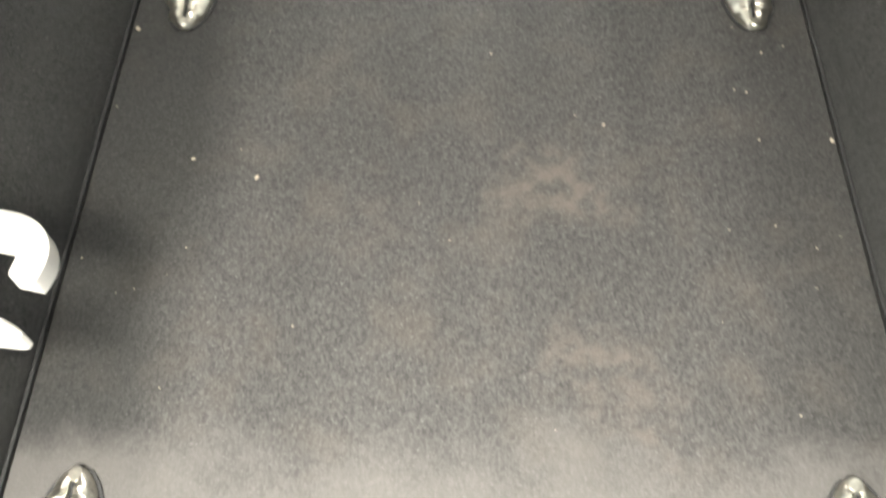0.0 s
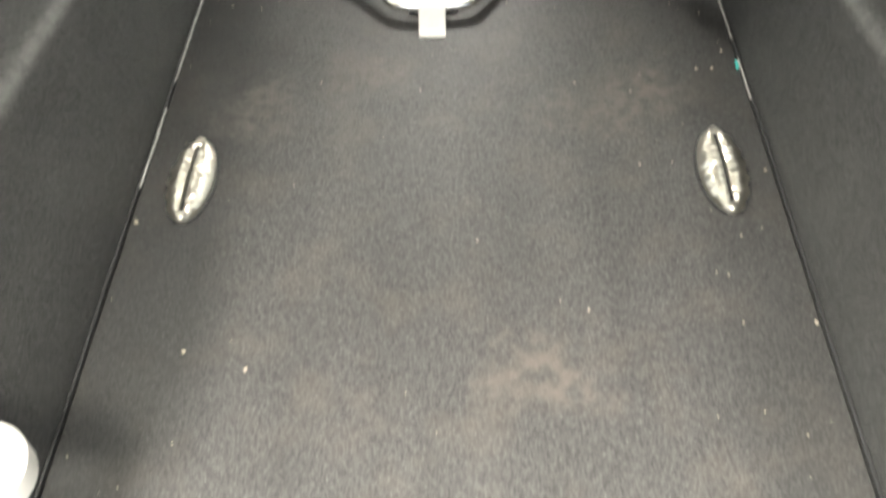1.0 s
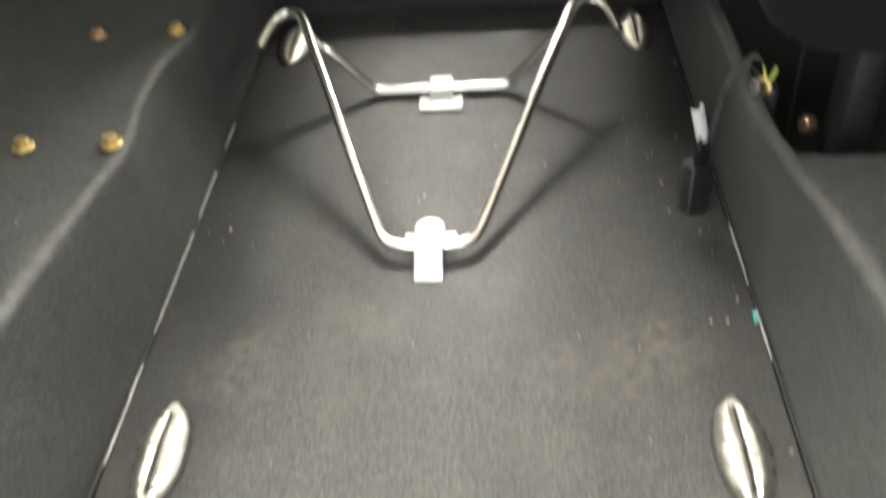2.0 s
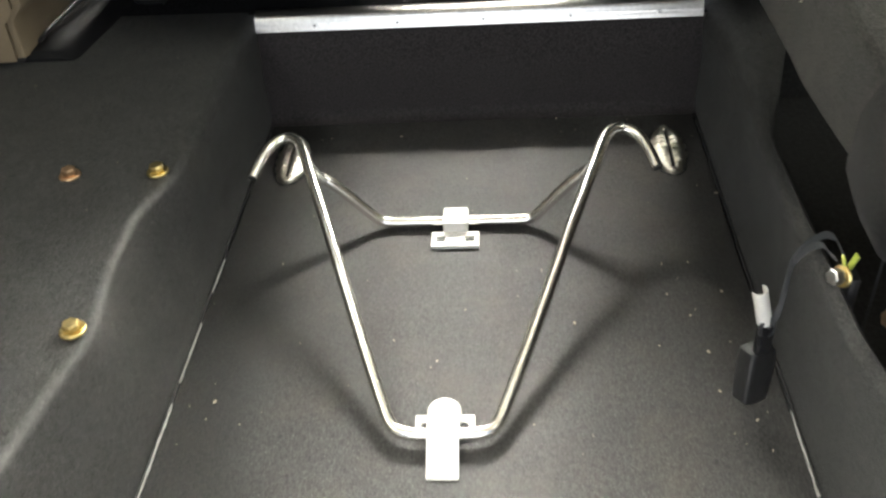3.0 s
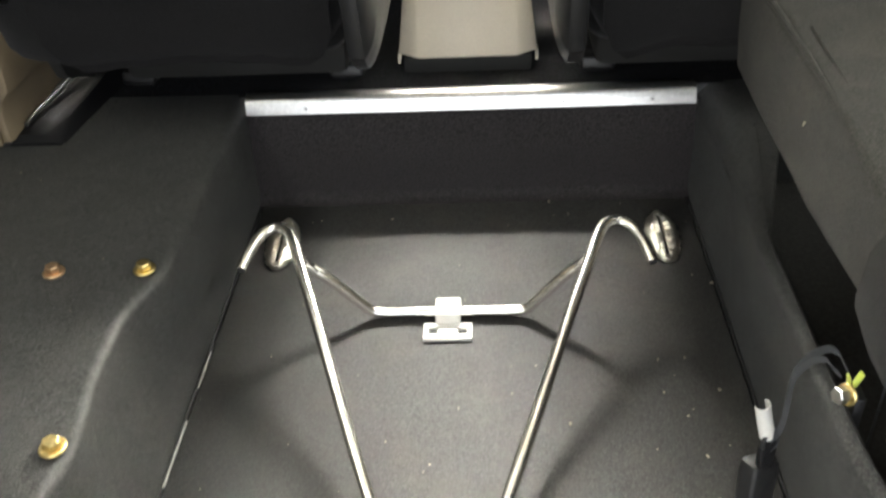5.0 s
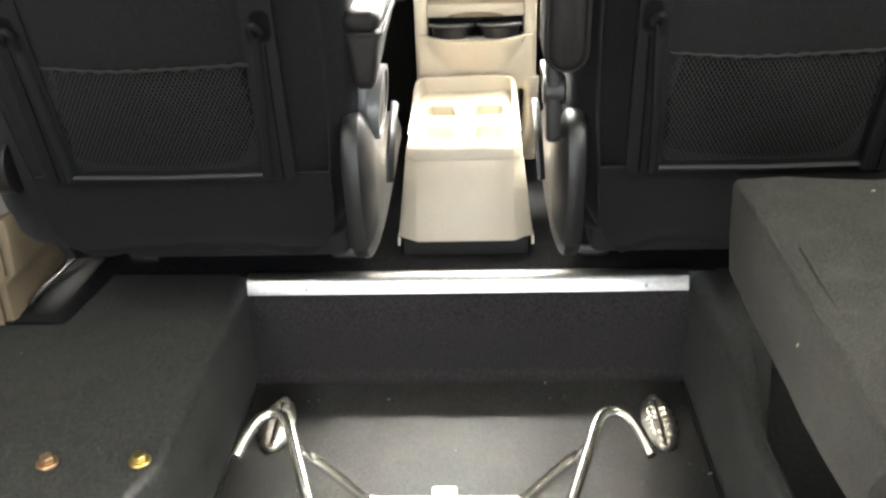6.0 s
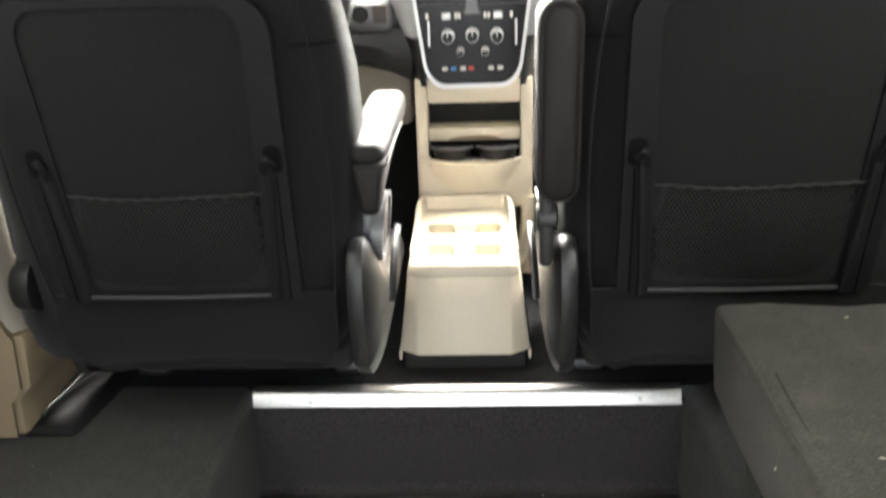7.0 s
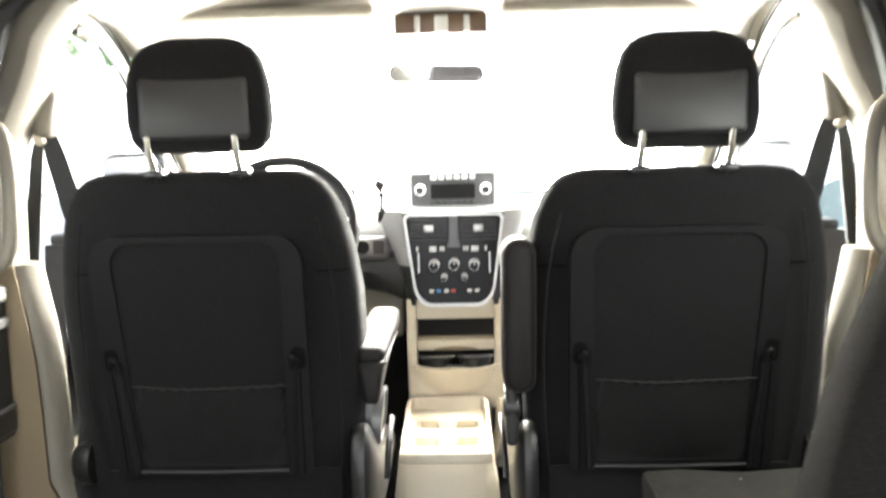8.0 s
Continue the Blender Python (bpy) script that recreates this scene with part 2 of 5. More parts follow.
cblot.inputs["Scale"].default_value, cblot.inputs["Detail"].default_value = 46.0, 6.0
ctree.links.new(cpos.outputs["Object"], cblot.inputs["Vector"])
cspot = ctree.nodes.new("ShaderNodeMapRange")
cspot.inputs[1].default_value, cspot.inputs[2].default_value, cspot.inputs[3].default_value, cspot.inputs[4].default_value = 0.38, 0.62, 0.1, 1.0
ctree.links.new(cblot.outputs[0], cspot.inputs[0])


def carpet_mix(fac, colour):
    x = ctree.nodes.new("ShaderNodeMix")
    x.data_type = "RGBA"
    x.inputs[7].default_value = (*colour, 1)
    ctree.links.new(fac, x.inputs[0])
    ctree.links.new(cbsdf.inputs["Base Color"].links[0].from_socket, x.inputs[6])
    ctree.links.new(x.outputs[2], cbsdf.inputs["Base Color"])


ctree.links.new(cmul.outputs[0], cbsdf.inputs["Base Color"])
for px, py, pr, amount in ((-0.28, 1.34, 0.075, 0.34), (0.27, 1.36, 0.08, 0.46), (0.23, 1.29, 0.07, 0.34), (0.15, 1.33, 0.055, 0.26), (-0.13, 1.41, 0.07, 0.18), (0.10, 0.88, 0.07, 0.46),
                           (0.12, 0.67, 0.055, 0.44), (0.17, 0.62, 0.05, 0.34), (-0.10, 0.82, 0.07, 0.16)):
    cd = ctree.nodes.new("ShaderNodeVectorMath")
    cd.operation = "DISTANCE"
    cd.inputs[1].default_value = (px + 0.11, py + 0.11, 0.0)
    ctree.links.new(cjit.outputs[0], cd.inputs[0])
    cr = ctree.nodes.new("ShaderNodeMapRange")
    cr.inputs[1].default_value, cr.inputs[2].default_value, cr.inputs[3].default_value, cr.inputs[4].default_value = pr * 0.35, pr, amount * 1.5, 0.0
    ctree.links.new(cd.outputs["Value"], cr.inputs[0])
    cm = ctree.nodes.new("ShaderNodeMath")
    cm.operation = "MULTIPLY"
    ctree.links.new(cr.outputs[0], cm.inputs[0])
    ctree.links.new(cspot.outputs[0], cm.inputs[1])
    carpet_mix(cm.outputs[0], (0.099, 0.085, 0.073))
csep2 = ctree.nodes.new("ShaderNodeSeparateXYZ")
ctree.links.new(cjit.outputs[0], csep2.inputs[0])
cdaylight = ctree.nodes.new("ShaderNodeMapRange")
cdaylight.inputs[1].default_value, cdaylight.inputs[2].default_value, cdaylight.inputs[3].default_value, cdaylight.inputs[4].default_value = 0.655, 0.725, 0.55, 0.0
ctree.links.new(csep2.outputs[1], cdaylight.inputs[0])
carpet_mix(cdaylight.outputs[0], (0.103, 0.097, 0.091))
# windscreen sheen on the side carpet's crease is painted into its colour
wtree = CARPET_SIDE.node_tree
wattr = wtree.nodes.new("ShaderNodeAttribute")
wattr.attribute_name = "crease_sheen"
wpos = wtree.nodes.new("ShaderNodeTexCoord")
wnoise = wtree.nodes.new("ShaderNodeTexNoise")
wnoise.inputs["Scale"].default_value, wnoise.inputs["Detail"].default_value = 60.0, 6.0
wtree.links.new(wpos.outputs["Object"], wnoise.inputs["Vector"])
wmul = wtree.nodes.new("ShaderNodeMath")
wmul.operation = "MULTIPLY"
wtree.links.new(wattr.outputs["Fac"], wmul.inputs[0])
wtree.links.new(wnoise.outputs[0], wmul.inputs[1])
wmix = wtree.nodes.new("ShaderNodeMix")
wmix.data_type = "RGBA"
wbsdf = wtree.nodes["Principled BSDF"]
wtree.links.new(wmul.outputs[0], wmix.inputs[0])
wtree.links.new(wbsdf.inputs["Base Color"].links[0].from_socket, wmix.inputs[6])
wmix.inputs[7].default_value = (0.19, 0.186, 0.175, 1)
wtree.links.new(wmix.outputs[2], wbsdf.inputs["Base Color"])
PRIVACY, pt, pb = nodes_of("dark_privacy_glass")
pb.inputs["Transmission Weight"].default_value, pb.inputs["Roughness"].default_value, pb.inputs["IOR"].default_value = 1.0, 0.0, 1.3
pb.inputs["Base Color"].default_value = (0.4, 0.42, 0.42, 1)

# ---- mesh helpers ----
BASE = {}


def thing(name, base, label, category, group="", kind=""):
    ob = new(name)
    ob.location = base
    ob.empty_display_size = 0.05
    BASE[ob] = Vector(base)
    return tagged(ob, label, category, group, kind)


def finish(name, bm, material, shift, smooth=True):
    bmesh.ops.recalc_face_normals(bm, faces=bm.faces)
    if shift.length:
        bmesh.ops.translate(bm, vec=-shift, verts=bm.verts)
    me = bpy.data.meshes.new(name)
    for f in bm.faces:
        f.smooth = smooth
    bm.to_mesh(me)
    bm.free()
    if smooth:
        me.set_sharp_from_angle(angle=radians(38))
    me.materials.append(material)
    return new(name, me)


def part(name, bm, material, parent, label="", smooth=True):
    ob = finish(name, bm, material, BASE[parent], smooth)
    ob.parent = parent
    BASE[ob] = BASE[parent]
    if label:
        ob["label"] = label
    return ob


def solid(name, bm, material, label, category, kind="structure", smooth=True):
    ob = finish(name, bm, material, Vector(), smooth)
    BASE[ob] = Vector()
    return tagged(ob, label, category, "", kind)


def box(x0, x1, y0, y1, z0, z1, bevel=0.0, seg=2):
    bm = bmesh.new()
    bmesh.ops.create_cube(bm, size=1)
    for v in bm.verts:
        v.co = Vector((x0 + (v.co.x + 0.5) * (x1 - x0), y0 + (v.co.y + 0.5) * (y1 - y0), z0 + (v.co.z + 0.5) * (z1 - z0)))
    if bevel:
        bmesh.ops.bevel(bm, geom=bm.edges[:], offset=bevel, segments=seg, profile=0.5, affect="EDGES", clamp_overlap=True)
    return bm


def join(*bms):
    out = bms[0]
    for b in bms[1:]:
        me = bpy.data.meshes.new("tmp")
        b.to_mesh(me)
        b.free()
        out.from_mesh(me)
        bpy.data.meshes.remove(me)
    return out


def turned(bm, m):
    bmesh.ops.transform(bm, matrix=m, verts=bm.verts)
    return bm


def loft(rings, close=True, cap=True):
    bm = bmesh.new()
    vs = [[bm.verts.new(p) for p in r] for r in rings]
    n = len(vs[0])
    for a, b in zip(vs, vs[1:]):
        for i in range(n if close else n - 1):
            j = (i + 1) % n
            bm.faces.new((a[i], a[j], b[j], b[i]))
    if cap and close:
        bm.faces.new(list(reversed(vs[0])))
        bm.faces.new(vs[-1])
    return bm


def smooth_path(pts, rounds=3):
    p = [Vector(q) for q in pts]
    for _ in range(rounds):
        q = [p[0]]
        for a, b in zip(p, p[1:]):
            q += [a.lerp(b, 0.25), a.lerp(b, 0.75)]
        p = q + [p[-1]]
    return p


def tube(pts, r, n=12, rounds=0, flat=1.0):
    p = smooth_path(pts, rounds) if rounds else [Vector(q) for q in pts]
    rings, side = [], None
    for i, c in enumerate(p):
        d = (p[min(i + 1, len(p) - 1)] - p[max(i - 1, 0)]).normalized()
        if side is None:
            side = d.orthogonal().normalized()
        side = (side - d * side.dot(d)).normalized()
        up = d.cross(side)
        k = r[i] if isinstance(r, list) else r
        rings.append([c + side * (k * math.cos(2 * math.pi * j / n)) + up * (k * flat * math.sin(2 * math.pi * j / n)) for j in range(n)])
    return loft(rings)


def rod(a, b, r, n=16, r2=None):
    a, b = Vector(a), Vector(b)
    d = (b - a).normalized()
    s = d.orthogonal().normalized()
    u = d.cross(s)
    q = r if r2 is None else r2
    mk = lambda c, k: [c + s * (k * math.cos(2 * math.pi * j / n)) + u * (k * math.sin(2 * math.pi * j / n)) for j in range(n)]
    e = min(0.15 * r, (b - a).length * 0.3)
    return loft([mk(a, r - e), mk(a + d * e, r), mk(b - d * e, q), mk(b, q - e)])


def round_rect(w, h, r, n=5, taper=0.0, foot=None):
    """Outline of a rounded rectangle round the origin, 2w wide and 2h high; taper narrows its foot, foot rounds the lower corners."""
    out = []
    for sx, sy, a0 in ((1, 1, 0), (-1, 1, 90), (-1, -1, 180), (1, -1, 270)):
        for i in range(n + 1):
            a = radians(a0 + 90 * i / n)
            k = foot if foot and sy < 0 else r
            x, y = sx * (w - k) + k * math.cos(a), sy * (h - k) + k * math.sin(a)
            out.append((x * (1 - taper * (0.5 - y / (2 * h))), y))
    return out


def slab(outline, put, d0, d1, edge=0.0):
    """An outline (u, v) swept from depth d0 to d1; put(u, v, d) gives the place. edge: rounds the d1 side."""
    rings = [[put(u, v, d0) for u, v in outline]]
    if edge:
        cu, cv = sum(o[0] for o in outline) / len(outline), sum(o[1] for o in outline) / len(outline)
        ku = max(abs(o[0] - cu) for o in outline)
        kv = max(abs(o[1] - cv) for o in outline)
        s = 1 if d1 > d0 else -1
        for f, g in ((0, 1.0), (0.3, 0.5), (1.0, 0.0)):
            rings.append([put(cu + (u - cu) * (1 - f * edge / ku), cv + (v - cv) * (1 - f * edge / kv), d1 - s * g * edge) for u, v in outline])
    else:
        rings.append([put(u, v, d1) for u, v in outline])
    return loft(rings)


def frame_ring(outer, inner, put, d0, d1):
    """A frame between two outlines of equal count."""
    bm = bmesh.new()
    loops = [[bm.verts.new(put(u, v, d)) for u, v in o] for o, d in ((outer, d0), (outer, d1), (inner, d1), (inner, d0))]
    n = len(outer)
    for a, b in zip(loops, loops[1:] + loops[:1]):
        for i in range(n):
            j = (i + 1) % n
            bm.faces.new((a[i], a[j], b[j], b[i]))
    return bm


def wobble(bm, amount, scale):
    for v in bm.verts:
        v.co += noise.noise_vector(v.co * scale) * amount
    return bm


def subdivided(bm, cuts):
    bmesh.ops.subdivide_edges(bm, edges=bm.edges[:], cuts=cuts, use_grid_fill=True)
    return bm

# ---- the van's shell ----
Y0, Y1, STEP = -0.35, 2.375, 0.225      # rear end of the channel, its front riser, height of the cabin floor


def carpet_sheet(x0, x1, y0, y1, z, nx, ny, lump=0.0015):
    bm = bmesh.new()
    g = [[bm.verts.new((x0 + (x1 - x0) * i / nx, y0 + (y1 - y0) * j / ny,
                        z + lump * noise.noise(Vector((i * 0.9, j * 0.9, 3.1))))) for i in range(nx + 1)] for j in range(ny + 1)]
    for a, b in zip(g, g[1:]):
        for i in range(nx):
            bm.faces.new((a[i], a[i + 1], b[i + 1], b[i]))
    return bm


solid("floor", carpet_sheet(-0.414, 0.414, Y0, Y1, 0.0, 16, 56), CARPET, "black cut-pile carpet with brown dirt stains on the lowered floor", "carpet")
solid("floor_underlay", box(-0.95, 0.95, Y0, 3.9, -0.06, -0.022), RUBBER, "black rubber underlay in the seam round the carpet", "underlay")


def fold_x(y, ys, xs):
    return float(np.mean([np.interp(y + d, ys, xs) for d in (-0.02, -0.01, 0, 0.01, 0.02)]))


L_YS, L_XS = [-0.4, 1.1, 1.25, 1.4, 1.53, 1.64, 1.75, 1.85, 2.0, 2.4], [0.480, 0.474, 0.461, 0.441, 0.421, 0.437, 0.440, 0.408, 0.411, 0.416]
R_YS, R_XS = [-0.4, 1.13, 1.22, 1.36, 1.44, 1.5, 1.88, 2.05, 2.2, 2.4], [0.480, 0.465, 0.456, 0.438, 0.418, 0.408, 0.403, 0.424, 0.430, 0.416]


def side_carpet(sign):
    """Wall of the channel with the shelf beside it, one bent sheet of carpet."""
    rings = []
    ys = sorted(set([round(Y0 + i * 0.025, 4) for i in range(int((2.372 - Y0) / 0.025) + 1)] + [2.372, 2.396, 1.436, 1.446, 1.876]))
    for y in ys:
        x = fold_x(y, L_YS, L_XS) if sign < 0 else fold_x(y, R_YS, R_XS)
        end, foot = 0.90, 0.236
        if sign > 0 and 1.44 < y < 1.877:
            end, foot = x + 0.020, 0.02
        elif sign > 0 and y >= 1.876:
            end, foot = max(x + 0.020, 0.418 + (y - 1.876) * 0.31), 0.02
        lean = 0.006 * noise.noise(Vector((0, y * 5, sign * 2.0)))
        top = 0.236 if y < 1.9 else 0.236 - 0.010 * min(1, (y - 1.9) / 0.45)
        r = min(float(np.interp(y, [1.2, 1.45, 1.88, 1.96], [0.024, 0.014, 0.014, 0.05 if sign > 0 else 0.022])), (end - x) * 0.7)
        ring = [(0.4225, -0.02), (0.421 + lean * 0.3, 0.03), (0.424 + lean + 0.3 * (x - 0.424), 0.10),
                (0.424 + lean * 0.6 + 0.85 * (x - 0.424), 0.18)]
        ring += [(x + r - r * math.cos(radians(a)), top - r + r * math.sin(radians(a))) for a in (0, 18, 36, 54, 72, 90)]
        ring += [(0.5 * (x + end) + 0.004, top + 0.002), (end - 0.003, top), (end, top - 0.004), (end, foot - 0.03)]
        rings.append([(sign * a, y, z + 0.0015 * noise.noise(Vector((a * 9, y * 7, 1)))) for a, z in ring])
    return loft(rings, close=False)


def paint_sheen(ob, y_end):
    """Painted sheen along the crease: six points of every cross-section lie on the bend."""
    at = ob.data.attributes.new("crease_sheen", "FLOAT", "POINT")
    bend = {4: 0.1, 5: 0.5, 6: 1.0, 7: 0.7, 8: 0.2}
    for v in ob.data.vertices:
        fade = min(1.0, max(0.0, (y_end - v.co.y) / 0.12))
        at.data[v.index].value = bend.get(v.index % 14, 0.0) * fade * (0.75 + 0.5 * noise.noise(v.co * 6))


paint_sheen(solid("wall_left", side_carpet(-1), CARPET_SIDE, "black carpet folded over the side of the lowered floor", "carpeted wall"), 1.90)
paint_sheen(solid("wall_right", side_carpet(1), CARPET_SIDE, "black carpet over the side with a cut opening beside the seat", "carpeted wall"), 1.46)
solid("seat_well", join(box(0.45, 0.90, 1.44, 2.39, 0.0, 0.016), box(0.88, 0.90, 1.44, 2.39, 0.016, 0.23), box(0.45, 0.88, 2.372, 2.39, 0.016, 0.20)), RECESS, "black bare recess under the second row seat", "recess")


def seam_bead(x):
    pts = [(x + 0.0012 * noise.noise(Vector((x, i * 1.7, 0))), 0.3 + i * 0.06, 0.0015 + 0.001 * noise.noise(Vector((i * 0.6, x, 4)))) for i in range(35)]
    return tube(pts, 0.0022, 6)


for sx in (-0.4185, 0.4185):
    solid("trim_seam", seam_bead(sx), RUBBER, "thin black sealing bead along the carpet edge", "seal")


def sealant(x, spans):
    """Runs of pale dried glue along the carpet edge."""
    bms = []
    for a, b in spans:
        n = max(3, int((b - a) / 0.012))
        pts = [(x + 0.0012 * noise.noise(Vector((i * 0.7, a * 9, 2))), a + (b - a) * i / n, 0.003) for i in range(n + 1)]
        bms.append(tube(pts, [0.0013 + 0.0016 * abs(noise.noise(Vector((i * 0.5, a * 5, 7)))) for i in range(n + 1)], 6))
    return join(*bms)


GLUE = mat("pale_dried_glue", (0.30, 0.29, 0.27), 0.4)
solid("trim_glue_left", sealant(-0.4155, [(1.18, 1.34), (1.4, 1.62), (1.66, 1.78), (1.85, 1.93)]), GLUE, "pale line of glue along the black carpet edge", "glue line")
solid("trim_glue_right", sealant(0.4155, [(1.33, 1.42), (1.47, 1.60), (1.72, 1.8)]), GLUE, "pale line of glue along the black carpet edge", "glue line")

# riser with a coved foot, and the aluminium nosing with its screws
prof = [(2.352, 0.0015), (2.362, 0.004), (2.3695, 0.012), (2.372, 0.024), (2.372, 0.10), (2.3735, 0.20)]
prof += [(2.395, 0.20), (2.395, -0.02), (2.352, -0.02)]
solid("wall_front", loft([[(x, y, z) for y, z in prof] for x in np.linspace(-0.44, 0.44, 25)]), RISER, "dark vinyl covered riser at the front of the lowered floor", "riser panel")
nosing = thing("nosing_strip", (0, 2.372, 0.19), "ribbed aluminium nosing strip screwed along the step edge", "edge strip")
lip = [(2.3715, 0.1985), (2.3615, 0.1985), (2.3600, 0.2000), (2.3616, 0.2050), (2.3617, 0.2058), (2.3622, 0.2066), (2.3639, 0.2118), (2.3640, 0.2126), (2.3645, 0.2134), (2.3664, 0.2190),
       (2.3690, 0.2245), (2.3730, 0.2285), (2.3790, 0.2310), (2.3860, 0.2318), (2.3920, 0.2310), (2.3945, 0.2290), (2.3945, 0.2265), (2.3790, 0.2255), (2.3725, 0.2200)]
part("edge_profile", loft([[(x, y, z) for y, z in lip] for x in np.linspace(-0.414, 0.414, 20)]), ALU, nosing)
for sx in (-0.30, -0.145, 0.015, 0.175, 0.335):
    at = pose(sx, 2.3622, 0.2093, -18, 0, 0)
    scr = part("screw_head", turned(rod((0, 0.003, 0), (0, -0.0014, 0), 0.0048, 14), at), ALU, nosing)
    part("screw_recess", turned(join(box(-0.003, 0.003, -0.0020, -0.0012, -0.0007, 0.0007), box(-0.0007, 0.0007, -0.0020, -0.0012, -0.003, 0.003)), at), RUBBER, scr)

solid("floor_cabin", carpet_sheet(-0.90, 0.90, 2.388, 3.9, STEP, 18, 20, 0.003), CABIN, "black cabin carpet in front of the step", "carpet")

# body sides: beige lining with window openings
def side_panel(sign, y0, y1, z0, z1, x0=0.885, x1=0.885, t=0.05):
    """A slab of the body side, leaning in towards its top."""
    a, b = sign * x0, sign * x1
    o = sign * t
    ny = 6
    return loft([[(a, y, z0), (a, y, (z0 + z1) / 2), (b, y, z1), (b + o, y, z1), (a + o, y, z0)] for y in np.linspace(y0, y1, ny)])


for sign, nm in ((-1, "left"), (1, "right")):
    low = side_panel(sign, 0.32, 2.19, -0.02, 0.93)
    solid("wall_slide_door_" + nm, low, BEIGE_SHADE, "beige plastic lining of the sliding door, coloured as in shade", "door lining")
    solid("wall_upper_rear_" + nm, join(side_panel(sign, 0.32, 0.95, 0.932, 1.40, 0.885, 0.80), side_panel(sign, 0.95, 2.19, 1.33, 1.40, 0.812, 0.80)), BEIGE_TRIM, "tan plastic trim round the rear side window", "side trim")
    seal = smooth_path([(sign * 0.868, 2.12, 0.3), (sign * 0.866, 2.11, 0.95), (sign * 0.84, 2.11, 1.20), (sign * 0.79, 2.12, 1.385), (sign * 0.742, 2.12, 1.445), (sign * 0.64, 2.10, 1.49)], 2)
    solid("trim_door_seal_" + nm, tube(seal, 0.019, 8), RUBBER, "black rubber seal round the sliding door opening", "door seal")
    # B pillar
    zx = ((0.440, 0.749), (0.450, 0.752), (0.495, 0.766), (0.64, 0.770), (0.741, 0.775), (0.82, 0.785), (0.938, 0.806))
    lo = [[(sign * xi, y, z) for xi, y in ((0.90, 2.190), (xa + 0.028, 2.192), (xa + 0.032, 2.200), (xa + 0.030, 2.285), (0.90, 2.30))] for z, xa in ((0.243, 0.765), (0.312, 0.761), (0.324, 0.750), (0.337, 0.740), (0.434, 0.735), (0.446, 0.743), *zx[2:])]
    edge = [[(sign * xi, y, z) for xi, y in ((xa + 0.036, 2.207), (xa + 0.024, 2.2095), (xa + 0.008, 2.226), (xa + 0.001, 2.248), (xa, 2.260), (xa + 0.006, 2.274), (xa + 0.026, 2.283), (xa + 0.040, 2.270))] for z, xa in zx]
    pil = thing("pillar_" + nm, (sign * 0.85, 2.3, STEP), "beige plastic pillar trim behind the front door", "pillar trim", "", "structure")
    part("lower_trim", loft(lo), BEIGE_SHADE, pil, "lower trim, beige darkened for shade")
    part("edge_trim", loft(edge), BEIGE_TRIM, pil)
    sill = [[(sign * xi, y, z) for xi, y in ((0.88, 2.205), (xa + 0.016, 2.205), (xa + 0.004, 2.208), (xa, 2.216), (xa, 2.50), (0.90, 2.50))]
            for z, xa in ((0.243, 0.781), (0.28, 0.780), (0.312, 0.777), (0.322, 0.768), (0.337, 0.755), (0.39, 0.750), (0.430, 0.748), (0.437, 0.752))]
    part("sill_trim", loft(sill), BEIGE_SHADE, pil, "sill trim, beige darkened for shade")
    part("sill_foot", box(min(sign * 0.79, sign * 0.90), max(sign * 0.79, sign * 0.90), 2.215, 2.50, STEP - 0.02, 0.2425), RUBBER, pil, "black gap under the sill trim")
    up = [[(sign * xi, y, z) for xi, y in ((xa + 0.10, yb - 0.05), (xa + 0.02, yb - 0.055), (xa, yb - 0.03), (xa, yb + 0.04), (xa + 0.02, yb + 0.06), (xa + 0.10, yb + 0.06))]
          for z, xa, yb in ((0.93, 0.842, 2.24), (1.05, 0.836, 2.235), (1.15, 0.824, 2.225), (1.20, 0.804, 2.22), (1.27, 0.765, 2.215), (1.32, 0.742, 2.21), (1.37, 0.722, 2.20), (1.41, 0.685, 2.19), (1.47, 0.62, 2.17))]
    part("upper_trim", loft(up), BEIGE_TRIM, pil)
    part("belt_guide", turned(box(-0.024, 0.024, -0.03, 0.03, -0.052, 0.052, 0.022, 4), pose(sign * 0.782, 2.275, 1.240, 0, sign * -10, 0)), BEIGE_TRIM, pil, "tan plastic belt guide")
    part("grab_handle", tube([(sign * 0.84, 2.15, 1.225), (sign * 0.802, 2.14, 1.19), (sign * 0.797, 2.14, 1.07), (sign * 0.808, 2.14, 0.96), (sign * 0.868, 2.14, 0.93)], 0.015, 10, 2), BEIGE_TRIM, pil, "beige grab handle")
    blt = thing("seat_belt", (sign * 0.79, 2.28, 1.2), "dark grey webbing seat belt hanging at the pillar", "seat belt", "front seat belts")
    bm = loft([[(sign * (xx + w), y, z), (sign * (xx + w), y + 0.003, z), (sign * (xx - w), y + 0.012, z), (sign * (xx - w), y + 0.009, z)]
               for xx, y, z, w in ((0.788, 2.285, 1.20, 0.012), (0.778, 2.287, 1.15, 0.019), (0.758, 2.30, 1.05, 0.022), (0.742, 2.32, 0.95, 0.022), (0.70, 2.38, 0.60, 0.018), (0.69, 2.42, 0.34, 0.018))])
    part("webbing", bm, BELT, blt)
    bm = loft([[(sign * x0, 2.296, z), (sign * (x0 + w), 2.296, z), (sign * (x0 + w), 2.300, z), (sign * x0, 2.300, z)] for x0, w, z in ((0.800, 0.020, 1.19), (0.806, 0.026, 1.15), (0.817, 0.030, 1.05), (0.831, 0.034, 0.935))])
    part("return_webbing", bm, RUBBER, blt)
